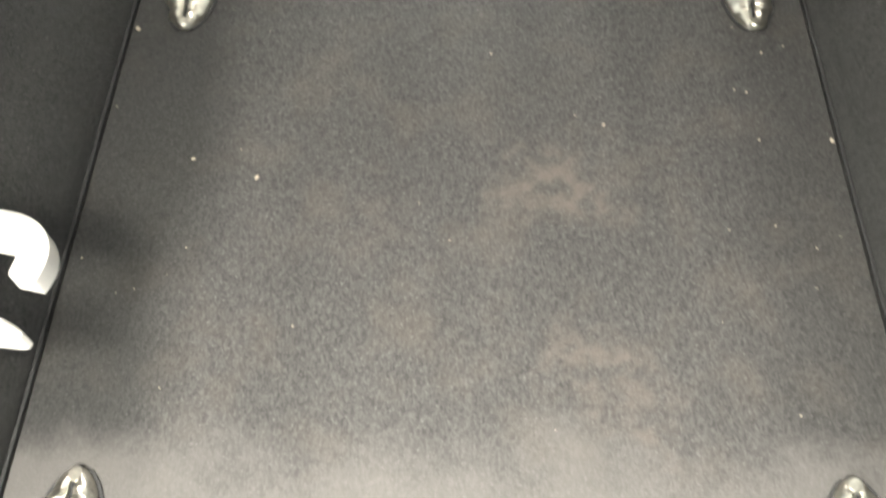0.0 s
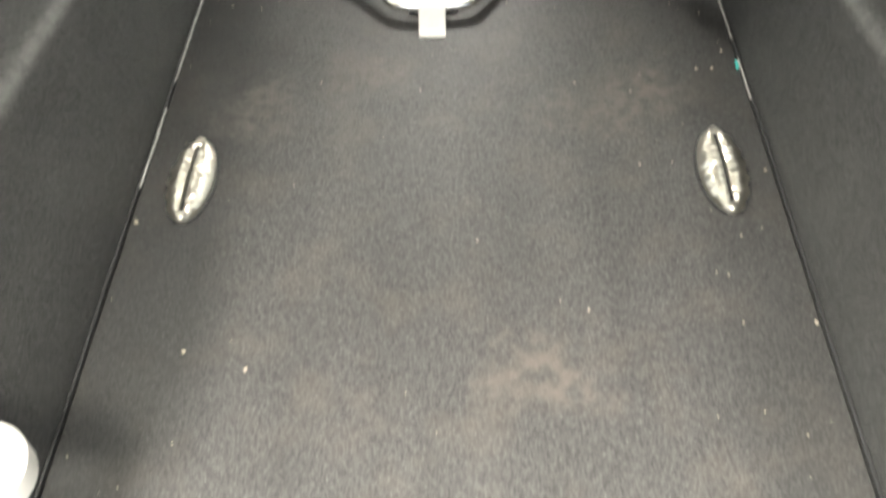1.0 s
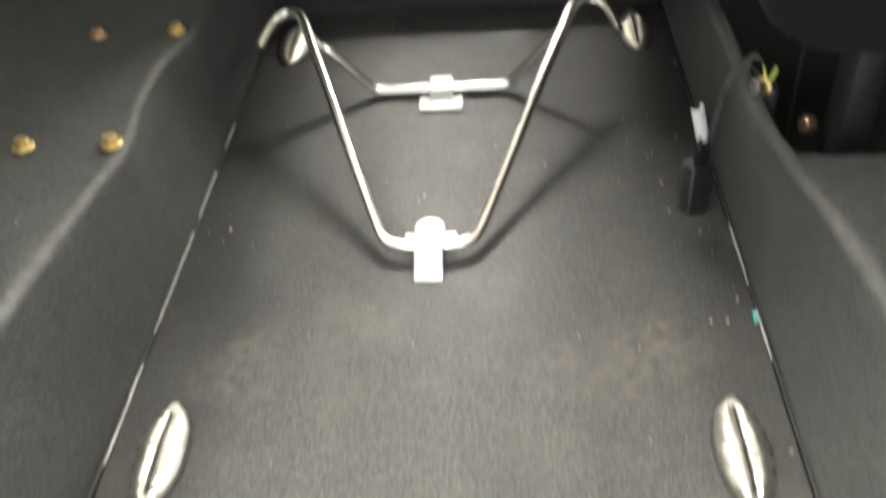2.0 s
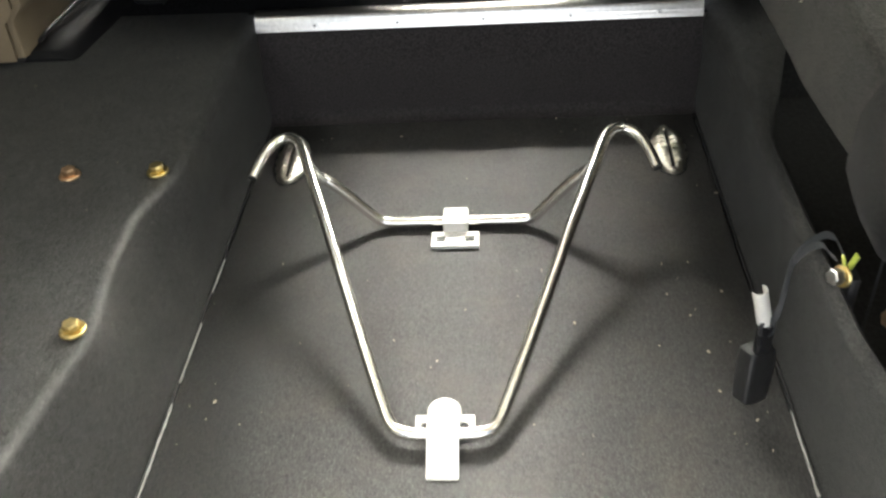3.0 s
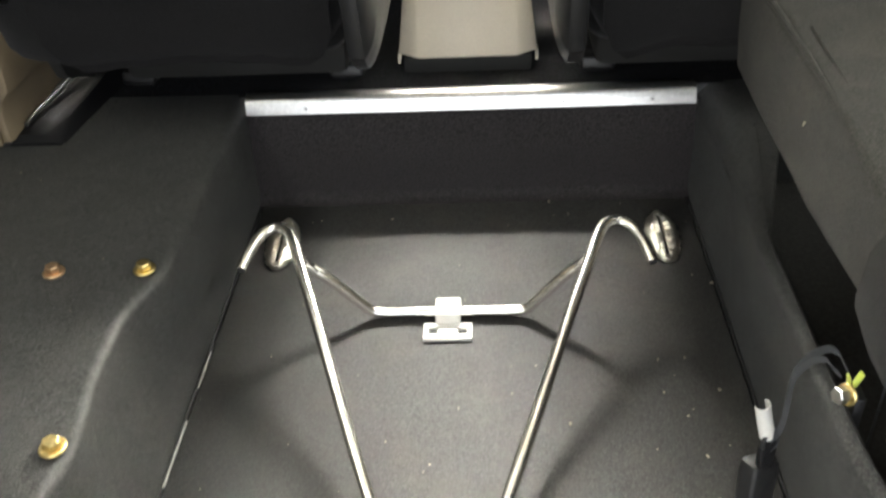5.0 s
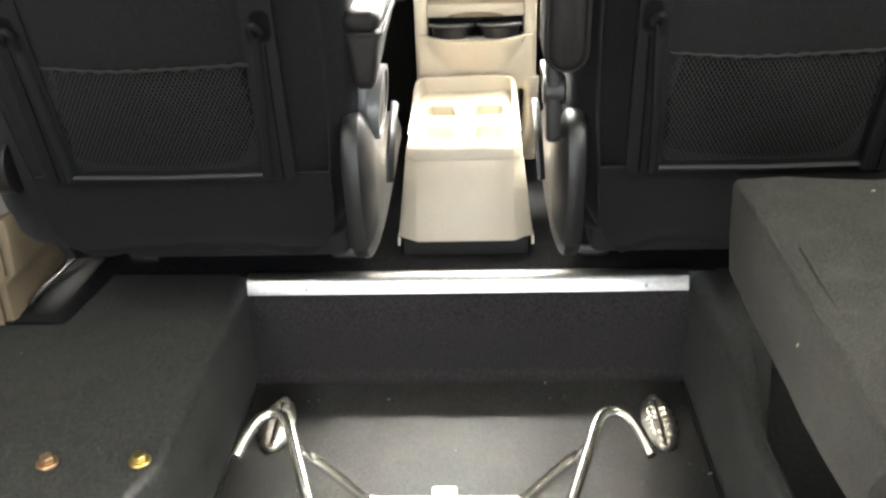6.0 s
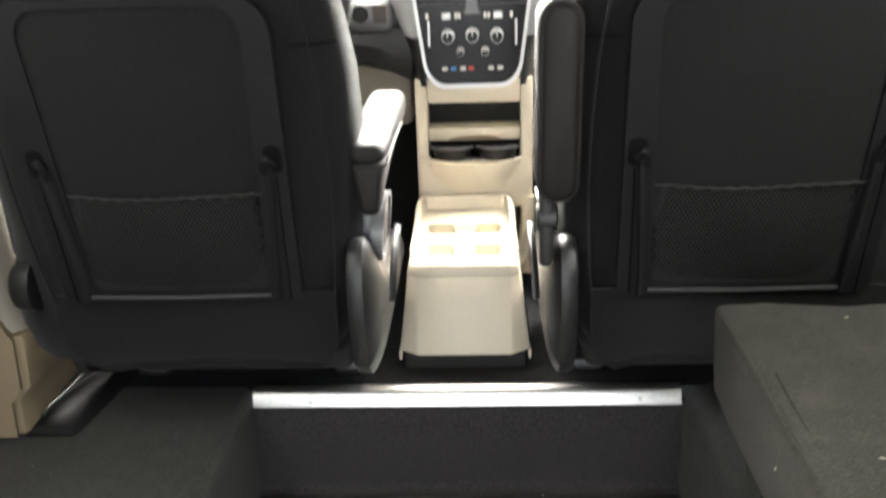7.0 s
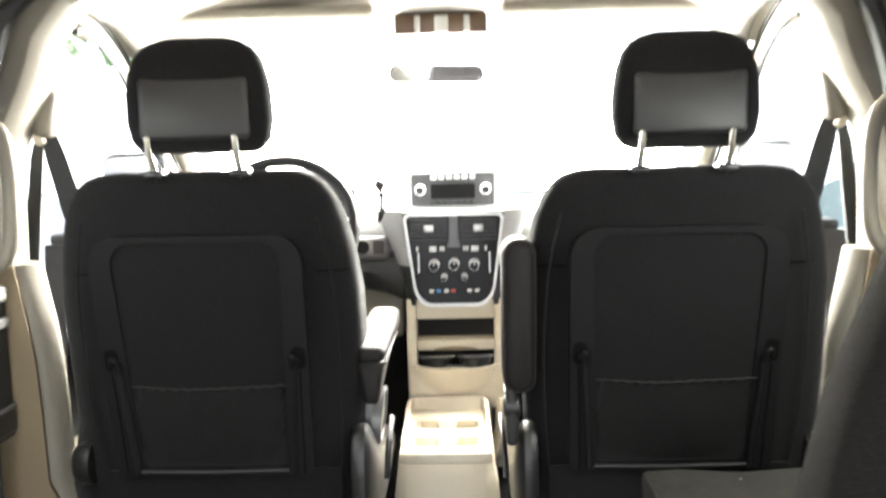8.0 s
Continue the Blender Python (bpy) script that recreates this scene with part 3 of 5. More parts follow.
    part("anchor_loop", turned(box(-0.010, 0.010, -0.012, 0.012, -0.022, 0.022, 0.006), pose(sign * 0.805, 2.275, 1.195, 0, sign * 25, 0)), BEIGE, blt)
    # front door: lining, armrest, sill
    door = thing("front_door_" + nm, (sign * 0.87, 2.9, STEP), "front door with black and beige lining", "car door", "", "structure")
    part("lower_panel", side_panel(sign, 2.43, 3.42, STEP - 0.1, 0.50, 0.87, 0.86), BEIGE, door)
    part("map_pocket", side_panel(sign, 2.43, 3.42, 0.502, 0.70, 0.858, 0.85), RUBBER, door, "black map pocket panel")
    part("upper_panel", side_panel(sign, 2.43, 3.42, 0.702, 0.955, 0.845, 0.83), GREYPL, door)
    part("armrest", turned(box(-0.07, 0.07, -0.38, 0.38, -0.03, 0.03, 0.018, 3), pose(sign * 0.79, 2.82, 0.725)), GREYPL, door)
    part("blocker_bulge", box(min(sign * 0.785, sign * 0.858), max(sign * 0.785, sign * 0.858), 2.52, 3.30, STEP + 0.01, 0.50, 0.02, 3), BEIGE, door)
    part("sill", turned(box(-0.03, 0.03, -0.49, 0.49, -0.012, 0.012, 0.008), pose(sign * 0.84, 2.92, 0.965)), GREYPL, door)
    # roof rail and A pillar
    apath = [(sign * 0.66, 2.15, 1.46), (sign * 0.675, 2.42, 1.455), (sign * 0.705, 2.62, 1.43), (sign * 0.745, 2.80, 1.375), (sign * 0.775, 2.98, 1.29), (sign * 0.81, 3.30, 1.10), (sign * 0.83, 3.58, 0.95)]
    solid("trim_a_pillar_" + nm, tube(apath, 0.034, 10, 2, 0.8), BEIGE_TRIM, "tan trim of the windscreen pillar and roof rail", "pillar trim")
    frame_path = [Vector((sign * x, y, z)) for x, y, z in ((0.720, 2.29, 1.398), (0.738, 2.37, 1.415), (0.768, 2.54, 1.400), (0.800, 2.74, 1.353), (0.82, 2.86, 1.30), (0.845, 3.12, 1.15), (0.858, 3.42, 0.96))]
    solid("trim_window_seal_" + nm, tube(frame_path, 0.007, 8, 2), RUBBER, "black rubber seal round the front door window", "window seal")
    solid("trim_door_frame_" + nm, tube([v + Vector((-sign * 0.010, -0.01, 0.020)) for v in frame_path], 0.011, 8, 2), BEIGE, "light beige front door frame", "door frame")
    solid("trim_frame_seal_" + nm, tube([v + Vector((-sign * 0.024, -0.02, 0.036)) for v in frame_path], 0.006, 8, 2), RUBBER, "black rubber seal between door frame and pillar", "door seal")
    bm = bmesh.new()
    q = [(sign * 0.85, 2.30, 0.96), (sign * 0.86, 3.42, 0.96), (sign * 0.822, 2.86, 1.29), (sign * 0.772, 2.54, 1.386), (sign * 0.742, 2.30, 1.40)]
    a = [bm.verts.new(v) for v in q]
    b = [bm.verts.new((v[0] + sign * 0.004, v[1], v[2])) for v in q]
    bm.faces.new(a), bm.faces.new(b[::-1])
    for i in range(5):
        bm.faces.new((a[i], b[i], b[(i + 1) % 5], a[(i + 1) % 5]))
    pane = solid("window_front_" + nm, bm, GLASS, "clear front door window pane", "window", smooth=False)
    pane.visible_shadow = False

    solid("window_rear_" + nm, side_panel(sign, 0.94, 2.20, 0.925, 1.34, 0.90, 0.83, 0.006), PRIVACY, "dark tinted sliding door window pane", "window")

# black pulls and pocket on the left sliding door
dp = thing("door_pull", (-0.885, 1.8, 0.72), "black plastic pull and pocket on the shaded beige door lining", "door pull")
part("upper_bezel", box(-0.892, -0.8435, 1.70, 2.1865, 0.873, 0.902, 0.006), SILVER, dp, "silver grip bezel")
part("lower_bezel", box(-0.892, -0.8425, 1.70, 2.1865, 0.821, 0.841, 0.006), SILVER, dp, "silver grip bezel")
part("recess", box(-0.892, -0.8495, 1.70, 2.1855, 0.60, 0.872, 0.004), RUBBER, dp, "black grip recess")
part("pocket_lip", box(-0.895, -0.8415, 1.70, 2.1870, 0.606, 0.664, 0.012, 3), PLASTIC, dp)
part("lip_highlight", tube([(-0.845, 1.71, 0.664), (-0.8435, 2.15, 0.664), (-0.846, 2.182, 0.664)], 0.0045, 8), SATIN, dp, "grey strip for the pocket lip's highlight")


# roof, header, tailgate frame
def roof():
    rings = []
    for y in np.linspace(0.36, 2.76, 24):
        dz = -0.035 * max(0, (y - 2.3) / 0.46) ** 2
        rings.append([(x, y, 1.52 - 0.10 * abs(x / 0.80) ** 3.2 + dz) for x in np.linspace(-0.80, 0.80, 21)]
                     + [(x, y, 1.58 - 0.08 * abs(x / 0.84) ** 3.2 + dz) for x in np.linspace(0.84, -0.84, 21)])
    return loft(rings)


solid("ceiling", roof(), HEADLINER, "cream cloth headliner under the van roof", "headliner")
solid("wall_tailgate_header", box(-0.80, 0.80, 0.30, 0.38, 1.38, 1.50, 0.02), BEIGE_TRIM, "tan trim over the open tailgate", "tailgate trim")
for sx in (-1, 1):
    solid("wall_tailgate_post", box(min(sx * 0.80, sx * 0.92), max(sx * 0.80, sx * 0.92), 0.28, 0.36, -0.05, 1.46, 0.02), BEIGE_TRIM, "tan trim beside the open tailgate", "tailgate trim")
ws = bmesh.new()
q = [(-0.70, 2.76, 1.475), (0.70, 2.76, 1.475), (0.845, 3.60, 0.95), (-0.845, 3.60, 0.95)]
a = [ws.verts.new(v) for v in q]
b = [ws.verts.new((v[0], v[1] + 0.003, v[2] + 0.004)) for v in q]
ws.faces.new(a), ws.faces.new(b[::-1])
for i in range(4):
    ws.faces.new((a[i], b[i], b[(i + 1) % 4], a[(i + 1) % 4]))
pane = solid("windscreen", ws, GLASS, "clear windscreen", "windscreen", smooth=False)
pane.visible_shadow = False

# ---- overhead ----
for sx in (-1, 1):
    v = thing("sun_visor", (sx * 0.44, 2.70, 1.46), "cream folded sun visor below the headliner", "sun visor", "sun visors")
    part("visor_pad", turned(subdivided(box(-0.29, 0.29, -0.085, 0.085, -0.012, 0.012, 0.011, 3), 1), pose(sx * 0.44, 2.68, 1.458, -12, 0, 0)), HEADLINER, v)
    part("warning_label", turned(box(-0.05, 0.05, -0.03, 0.03, -0.0008, 0.0008), pose(sx * 0.38 - 0.04, 2.655, 1.451, -12, 0, 0)), LENS, v, "white label with unreadable text")
    part("pivot", rod((sx * 0.72, 2.70, 1.462), (sx * 0.72, 2.70, 1.42 + 0.075), 0.012), BEIGE, v)
    part("retaining_clip", box(sx * 0.175 - 0.015, sx * 0.175 + 0.015, 2.69, 2.72, 1.44, 1.50, 0.006), BEIGE, v)
oc = thing("overhead_console", (0, 2.6, 1.50), "beige overhead console with map lamps", "overhead console")
part("housing", loft([[(x0 * k, y, z + dz) for x0, dz in ((-0.125, 0.05), (-0.118, 0.010), (-0.10, 0), (0.10, 0), (0.118, 0.010), (0.125, 0.05))]
                      for y, z, k in ((2.18, 1.495, 0.8), (2.25, 1.477, 0.95), (2.45, 1.467, 1), (2.60, 1.463, 1), (2.66, 1.462, 0.97))]), BEIGE_TRIM, oc)
part("lamp_panel", box(-0.102, 0.116, 2.622, 2.66, 1.4145, 1.465, 0.006), WOOD, oc, "brown tinted lamp panel")
for lx, w in ((-0.048, 0.007), (0.002, 0.010), (0.016, 0.009), (0.068, 0.007)):
    part("lamp_lens", box(lx - w, lx + w, 2.615, 2.625, 1.420, 1.458, 0.004), LENS, oc)
mr = thing("rear_view_mirror", (0, 2.93, 1.34), "black rear view mirror on the windscreen", "mirror")
shape = round_rect(0.125, 0.024, 0.018)
part("housing", slab(shape, lambda u, v, d: (u - 0.012, 2.90 + d + 0.24 * u, 1.342 + v + 0.02 * abs(u)), 0.0, 0.035, 0.008), GLOSS, mr)
part("mirror_glass", slab(round_rect(0.121, 0.021, 0.016), lambda u, v, d: (u - 0.012, 2.90 + d + 0.24 * u - v * 0.08, 1.342 + v + 0.02 * abs(u)), -0.006, -0.001), MIRROR, mr, "silvered mirror glass")
part("stalk", tube([(-0.012, 2.93, 1.345), (-0.012, 2.945, 1.37), (-0.012, 2.96, 1.36)], 0.008, 8, 2), PLASTIC, mr)


# ---- front seats ----
def back_y(z):
    return 2.25 - 0.17 * z


def front_seat(cx, inner, label):
    """A front seat seen from behind; inner is the side of the armrest: 1 or -1."""
    s = thing("front_seat", (cx, 2.4, STEP), label, "car seat", "front seats")
    drop = 0.009 if inner < 0 else 0.0      # the passenger seat stands a little lower
    rings = []
    for z, w, t, n in ((0.375, 0.15, 0.06, 3), (0.38, 0.20, 0.09, 3), (0.40, 0.225, 0.11, 4), (0.45, 0.25, 0.125, 4), (0.53, 0.265, 0.13, 4.5), (0.62, 0.275, 0.13, 4.5), (0.75, 0.281, 0.128, 4.5), (0.88, 0.278, 0.12, 4.5),
                       (0.96, 0.268, 0.115, 4.2), (1.02, 0.255, 0.108, 4), (1.06, 0.241, 0.10, 3.6), (1.09, 0.222, 0.088, 3.2), (1.105, 0.203, 0.072, 3), (1.114, 0.18, 0.052, 2.6), (1.118, 0.15, 0.03, 2.4)):
        yc = back_y(z) + 0.064
        ring = []
        for i in range(48):
            a = 2 * math.pi * i / 48
            ca, sa = math.cos(a), math.sin(a)
            x = w * math.copysign(abs(ca) ** (2 / (n if sa > 0 else 3.2)), ca)
            if x * inner < 0:
                x *= float(np.interp(z, [0.375, 0.38, 0.40, 0.45, 0.53, 0.64], [1.70, 1.62, 1.54, 1.42, 1.25, 1.085]))
            y = t * 0.5 * math.copysign(abs(sa) ** (2 / (n if sa > 0 else 3.2)), sa)
            if y > 0:
                y += 0.16 * max(0, abs(x) / 0.28 - 0.55)
            else:
                y += 0.018 * (abs(x) / 0.28) ** 4
            ring.append((cx + x, yc + y, z - drop * max(0, (z - 0.9) / 0.2)))
        rings.append(ring)
    back = part("backrest", wobble(loft(rings), 0.002, 14), FABRIC, s, "black woven fabric backrest")
    # piping seam down both sides of the rear face
    for k in (-1, 1):
        pts = [(cx + k * (w - 0.036), back_y(z) + 0.002, z) for z, w in ((0.47, 0.262), (0.6, 0.275), (0.75, 0.281), (0.9, 0.275), (0.98, 0.262), (1.03, 0.25))]
        part("piping", tube(pts, 0.0022, 6, 2), FABRIC, back)
    # cross seams on the side bolsters
    for k in (-1, 1):
        pts = []
        for u in np.linspace(0.205, 0.266, 8):
            y = back_y(0.93) + 0.064 - 0.0585 * (1 - (u / 0.2705) ** 4.3) ** (1 / 4.3) + 0.018 * (u / 0.28) ** 4
            pts.append((cx + k * u, y - 0.0004, 0.93 - 0.01 * (u - 0.2)))
        part("bolster_seam", tube(pts, 0.0016, 6), NET, back)
    # lower flap of the cover
    flap = loft([[(cx + u, back_y(z) - d, z) for u in np.linspace(-0.235 + e, 0.235 - e, 14)] + [(cx + u, back_y(z) + 0.01, z) for u in np.linspace(0.235 - e, -0.235 + e, 14)]
                 for z, d, e in ((0.372, -0.022, 0.05), (0.39, -0.006, 0.025), (0.43, 0.001, 0.008), (0.49, 0.002, 0.004), (0.53, 0.0, 0.004))])
    for v in flap.verts:
        if v.co.z < 0.40:
            v.co.z += 0.014 * math.cos((v.co.x - cx) * 9) + 0.007 * noise.noise(Vector((v.co.x * 22, cx * 5, 0.3)))
    part("lower_flap", wobble(flap, 0.004, 11), FABRIC, s, "black fabric flap")
    # plastic back panel with its frame
    px = cx - 0.012 * inner if inner > 0 else cx
    at = lambda u, v, d: (px + u, back_y(0.755 + v) - d, 0.755 + v)
    outer = [(u, v + 0.007) for u, v in round_rect(0.197, 0.241, 0.055, 6, 0.02, 0.016)]
    part("back_panel", slab(outer, at, -0.012, 0.004), FABRIC, s, "black fabric covered back panel")
    inner_o = [(u * 0.80 - 0.0, 0.012 + v * 0.90) for u, v in round_rect(0.197, 0.248, 0.050, 6, 0.10, 0.02)]
    fr = part("panel_frame", frame_ring(outer, inner_o, at, -0.012, 0.0085), PANEL, s, "charcoal plastic panel frame")
    for k in (-1, 1):
        # lower rails of the pocket frame with a hooked top
        rail = [(px + k * 0.166, back_y(0.755) - 0.011, 0.758), (px + k * 0.163, back_y(0.7) - 0.012, 0.70), (px + k * 0.156, back_y(0.6) - 0.012, 0.60), (px + k * 0.153, back_y(0.528) - 0.012, 0.528)]
        part("pocket_rail", tube(rail, 0.011, 8, 1, 0.7), PANEL, fr)
        part("bag_hook", tube([(px + k * 0.164, back_y(0.74) - 0.012, 0.74), (px + k * 0.164, back_y(0.768) - 0.022, 0.766), (px + k * 0.170, back_y(0.775) - 0.024, 0.772), (px + k * 0.177, back_y(0.76) - 0.012, 0.757)], 0.0062, 8, 2), PANEL, fr)
        part("hook_slot", slab(round_rect(0.013, 0.022, 0.011), lambda u, v, d, k=k: (px + k * 0.177 + u, back_y(0.765 + v) - d, 0.765 + v), 0.006, 0.0095), NET, fr)
        part("rail_gap", tube([(px + k * 0.179, back_y(0.74) - 0.0085, 0.738), (px + k * 0.176, back_y(0.64) - 0.0085, 0.64), (px + k * 0.174, back_y(0.525) - 0.0085, 0.525)], 0.0016, 6), NET, fr)
    part("pocket_bar", tube([(px - 0.150, back_y(0.533) - 0.013, 0.534), (px, back_y(0.533) - 0.014, 0.532), (px + 0.150, back_y(0.533) - 0.013, 0.534)], 0.0042, 8), GREYPL, fr, "bottom bar, greyed for its highlight line")
    # net pocket: woven strands over a dark lining
    def net_y(u, z):
        f = (z - 0.54) / 0.17
        return back_y(z) - 0.005 - 0.010 * math.sin(min(1, max(0, f)) * math.pi * 0.75) * (1 - (u / 0.155) ** 2) - 0.003 * math.sin(u * 31 + f * 3) * f
    n = 22
    bag = bmesh.new()
    gv = [[bag.verts.new((px + u * (0.152 + 0.010 * j / 10), net_y(u * 0.15, 0.54 + 0.17 * j / 10) + 0.0022, 0.54 + 0.17 * j / 10 - 0.006 * (1 - u * u) * j / 10)) for u in np.linspace(-1, 1, n)] for j in range(11)]
    for a, b in zip(gv, gv[1:]):
        for i in range(n - 1):
            bag.faces.new((a[i], a[i + 1], b[i + 1], b[i]))
    pocket = part("net_pocket", bag, NET, s, "black net pocket")
    strands = bmesh.new()
    for k in (-1, 1):
        for i in range(-32, 64):
            u0 = -0.15 + i * 0.0064 if k > 0 else 0.15 - i * 0.0064
            pts = []
            for j in range(8):
                z, u = 0.542 + 0.166 * j / 7, u0 + k * 0.10 * (j / 7 - 0.5) - k * 0.05
                if abs(u) < 0.150:
                    pts.append(Vector((px + u, net_y(u, z), z - 0.006 * (1 - (u / 0.15) ** 2) * j / 7)))
            for p, q in zip(pts, pts[1:]):
                w = Vector((0.0009, 0, 0))
                f = [strands.verts.new(c) for c in (p - w, p + w, q + w, q - w)]
                strands.faces.new(f)
    ob = part("net_weave", strands, STRAND, pocket, smooth=False)
    ob["kind"] = "stuff"
    hem = [(px + u, net_y(u, 0.71) - 0.002, 0.712 - 0.006 * (1 - (u / 0.16) ** 2) + 0.001 * math.sin(u * 240)) for u in np.linspace(-0.160, 0.160, 60)]
    part("stitched_hem", tube(hem, [0.0026 + 0.0007 * math.sin(i * 1.5) for i in range(60)], 6), STRAND, pocket, "stitched elastic hem")
    # headrest
    hx = cx + (0.006 if inner > 0 else 0.012)
    rings = []
    for z, w, t, e in ((1.150, 0.090, 0.045, 0.5), (1.157, 0.106, 0.066, 0.5), (1.175, 0.119, 0.080, 0.48), (1.21, 0.1245, 0.092, 0.48), (1.26, 0.1225, 0.096, 0.5), (1.295, 0.117, 0.090, 0.54), (1.322, 0.107, 0.080, 0.6), (1.340, 0.094, 0.066, 0.66), (1.351, 0.076, 0.046, 0.7), (1.357, 0.052, 0.024, 0.8)):
        ring = []
        for i in range(40):
            a = 2 * math.pi * i / 40
            ca, sa = math.cos(a), math.sin(a)
            ring.append((hx + 1.05 * w * math.copysign(abs(ca) ** e, ca), 2.115 - 0.06 * (z - 1.15) + 0.5 * t * math.copysign(abs(sa) ** 0.55, sa), z - drop))
        rings.append(ring)
    hr = part("headrest", loft(rings), FABRIC, s, "black headrest")
    part("headrest_panel", slab(round_rect(0.098, 0.054, 0.010), lambda u, v, d: (hx + u, 2.066 - d + 0.02 * v, 1.230 - drop + v), -0.03, 0.007, 0.006), VINYL, hr, "satin black vinyl panel")
    for k in (-1, 1):
        part("headrest_post", tube([(hx - 0.006 + k * 0.078, y, z - drop) for y, z in ((2.104, 1.095), (2.068, 1.150), (2.060, 1.180), (2.075, 1.19))], 0.0062, 12), CHROME, s, "chrome headrest post")
        part("post_sleeve", box(hx - 0.006 + k * 0.078 - 0.018, hx - 0.006 + k * 0.078 + 0.018, 2.075, 2.118, 1.106 - drop, 1.122 - drop, 0.005), GLOSS, s)
    # cushion, shields, base
    cu = subdivided(box(cx - 0.25, cx + 0.25, 2.22, 2.74, 0.37, 0.54, 0.05, 4), 1)
    part("seat_cushion", wobble(cu, 0.004, 9), FABRIC, s, "black woven fabric cushion")
    part("seat_base", box(cx - 0.21, cx + 0.21, 2.40, 2.72, STEP + 0.03, 0.38, 0.02), WELL, s)
    for k in (-1, 1):
        rx = cx + k * 0.20
        part("seat_rail", box(rx - 0.022, rx + 0.022, 2.44, 2.88, STEP + 0.002, STEP + 0.034, 0.006), PLASTIC, s)
        part("rail_foot", turned(box(-0.032, 0.032, -0.05, 0.05, -0.014, 0.014, 0.008, 3), pose(rx, 2.475, STEP + 0.020, -8, 0, 0)), PLASTIC, s)
    vx = cx - inner * 0.262
    part("blocker_valance", slab([(2.24, 0.40), (2.27, 0.33), (2.36, 0.29), (2.70, 0.29), (2.76, 0.34), (2.74, 0.47), (2.30, 0.47)], lambda u, v, d: (vx - inner * d, u, v), -0.010, 0.014, 0.008), WELL, s, "black panel added to block light at the seat's side")
    # recliner shields
    ix = cx + inner * 0.277
    out = [(2.15, 0.40), (2.13, 0.47), (2.125, 0.54), (2.14, 0.595), (2.175, 0.618), (2.22, 0.605), (2.26, 0.55), (2.36, 0.50), (2.66, 0.47), (2.70, 0.42), (2.66, 0.36), (2.30, 0.345), (2.19, 0.36)]
    out = [(p.x, p.y) for p in smooth_path([(y, z, 0) for y, z in out] + [(out[0][0], out[0][1], 0)], 2)][:-1]
    def shield_ring(d, inset):
        ring = []
        for y, z in out:
            way = Vector((min(max(y, 2.21), 2.60) - y, (0.48 if y < 2.3 else 0.43) - z))
            way = way.normalized() * min(inset, way.length * 0.8)
            ring.append((ix + inner * d, y + way.x + 0.10 * max(0.0, d - 0.006), z + way.y))
        return ring
    part("recliner_shield", loft([shield_ring(d, k) for d, k in ((-0.024, 0.016), (-0.022, 0.006), (-0.016, 0.001), (-0.004, 0.0), (0.003, 0.001), (0.007, 0.006), (0.013, 0.018), (0.018, 0.034), (0.022, 0.055))]), PLASTIC, s, "satin black plastic shield")
    part("recliner_lever", tube([(ix + inner * 0.034, 2.26, 0.47), (ix + inner * 0.038, 2.28, 0.54), (ix + inner * 0.040, 2.36, 0.572)], 0.008, 8, 2, 0.6), PLASTIC, s)
    # curved bracket between shield and armrest, with a paler rim
    loop = [(2.285 + 0.075 * math.cos(radians(a)), 0.600 + 0.058 * math.sin(radians(a))) for a in range(0, 360, 12)]
    hole = [(2.285 + 0.066 * math.cos(radians(a)), 0.600 + 0.050 * math.sin(radians(a))) for a in range(0, 360, 12)]
    lay = lambda u, v, d: (ix + inner * (0.018 + d + 0.10 * (v - 0.6)), u, v)
    cover = part("bracket_cover", slab(hole, lay, -0.006, 0.008, 0.004), PLASTIC, s, "black bracket cover")
    part("cover_rim", frame_ring(loop, hole, lay, -0.008, 0.012), SATIN, cover, "satin grey rim")
    ox = cx - inner * 0.298
    part("outer_shield", slab([(2.19 + 0.038 * math.cos(radians(a)), 0.538 + 0.043 * math.sin(radians(a))) for a in range(0, 360, 15)], lambda u, v, d: (ox - inner * d, u, v), -0.03, 0.009, 0.014), PLASTIC, s)
    # armrest: lowered on the driver's seat, folded up on the other
    ax = cx + inner * (0.297 if inner > 0 else 0.289)
    if inner > 0:
        def arm_ring(y, k, w, z0, z1, r, foot):
            zc, h = 0.5 * (z0 + z1), 0.5 * (z1 - z0)
            return [(ax - 0.003 + u * k * (foot + (1 - foot) * (v + h) / (2 * h)), y, zc + v * k) for u, v in round_rect(w, h, min(r, h * 0.95), 5)]
        stations = ((2.162, 0.50), (2.165, 0.74), (2.172, 0.90), (2.183, 0.98), (2.20, 1.0), (2.25, 1.0), (2.33, 1.0), (2.41, 1.0), (2.49, 1.0), (2.517, 0.96), (2.528, 0.80), (2.532, 0.55))
        grow = lambda y, lo, hi: lo + (hi - lo) * min(1.0, max(0.0, (y - 2.17) / 0.22))
        pad = part("armrest", loft([arm_ring(y, k, grow(y, 0.0295, 0.0345), grow(y, 0.738, 0.735), grow(y, 0.772, 0.786), 0.018, 1.0) for y, k in stations]), ARM, s, "black vinyl armrest, lowered")
        part("armrest_body", loft([arm_ring(y + 0.002, k, grow(y, 0.0285, 0.0325), grow(y, 0.650, 0.700), 0.744, 0.014, 0.52) for y, k in stations]), ARM, pad)
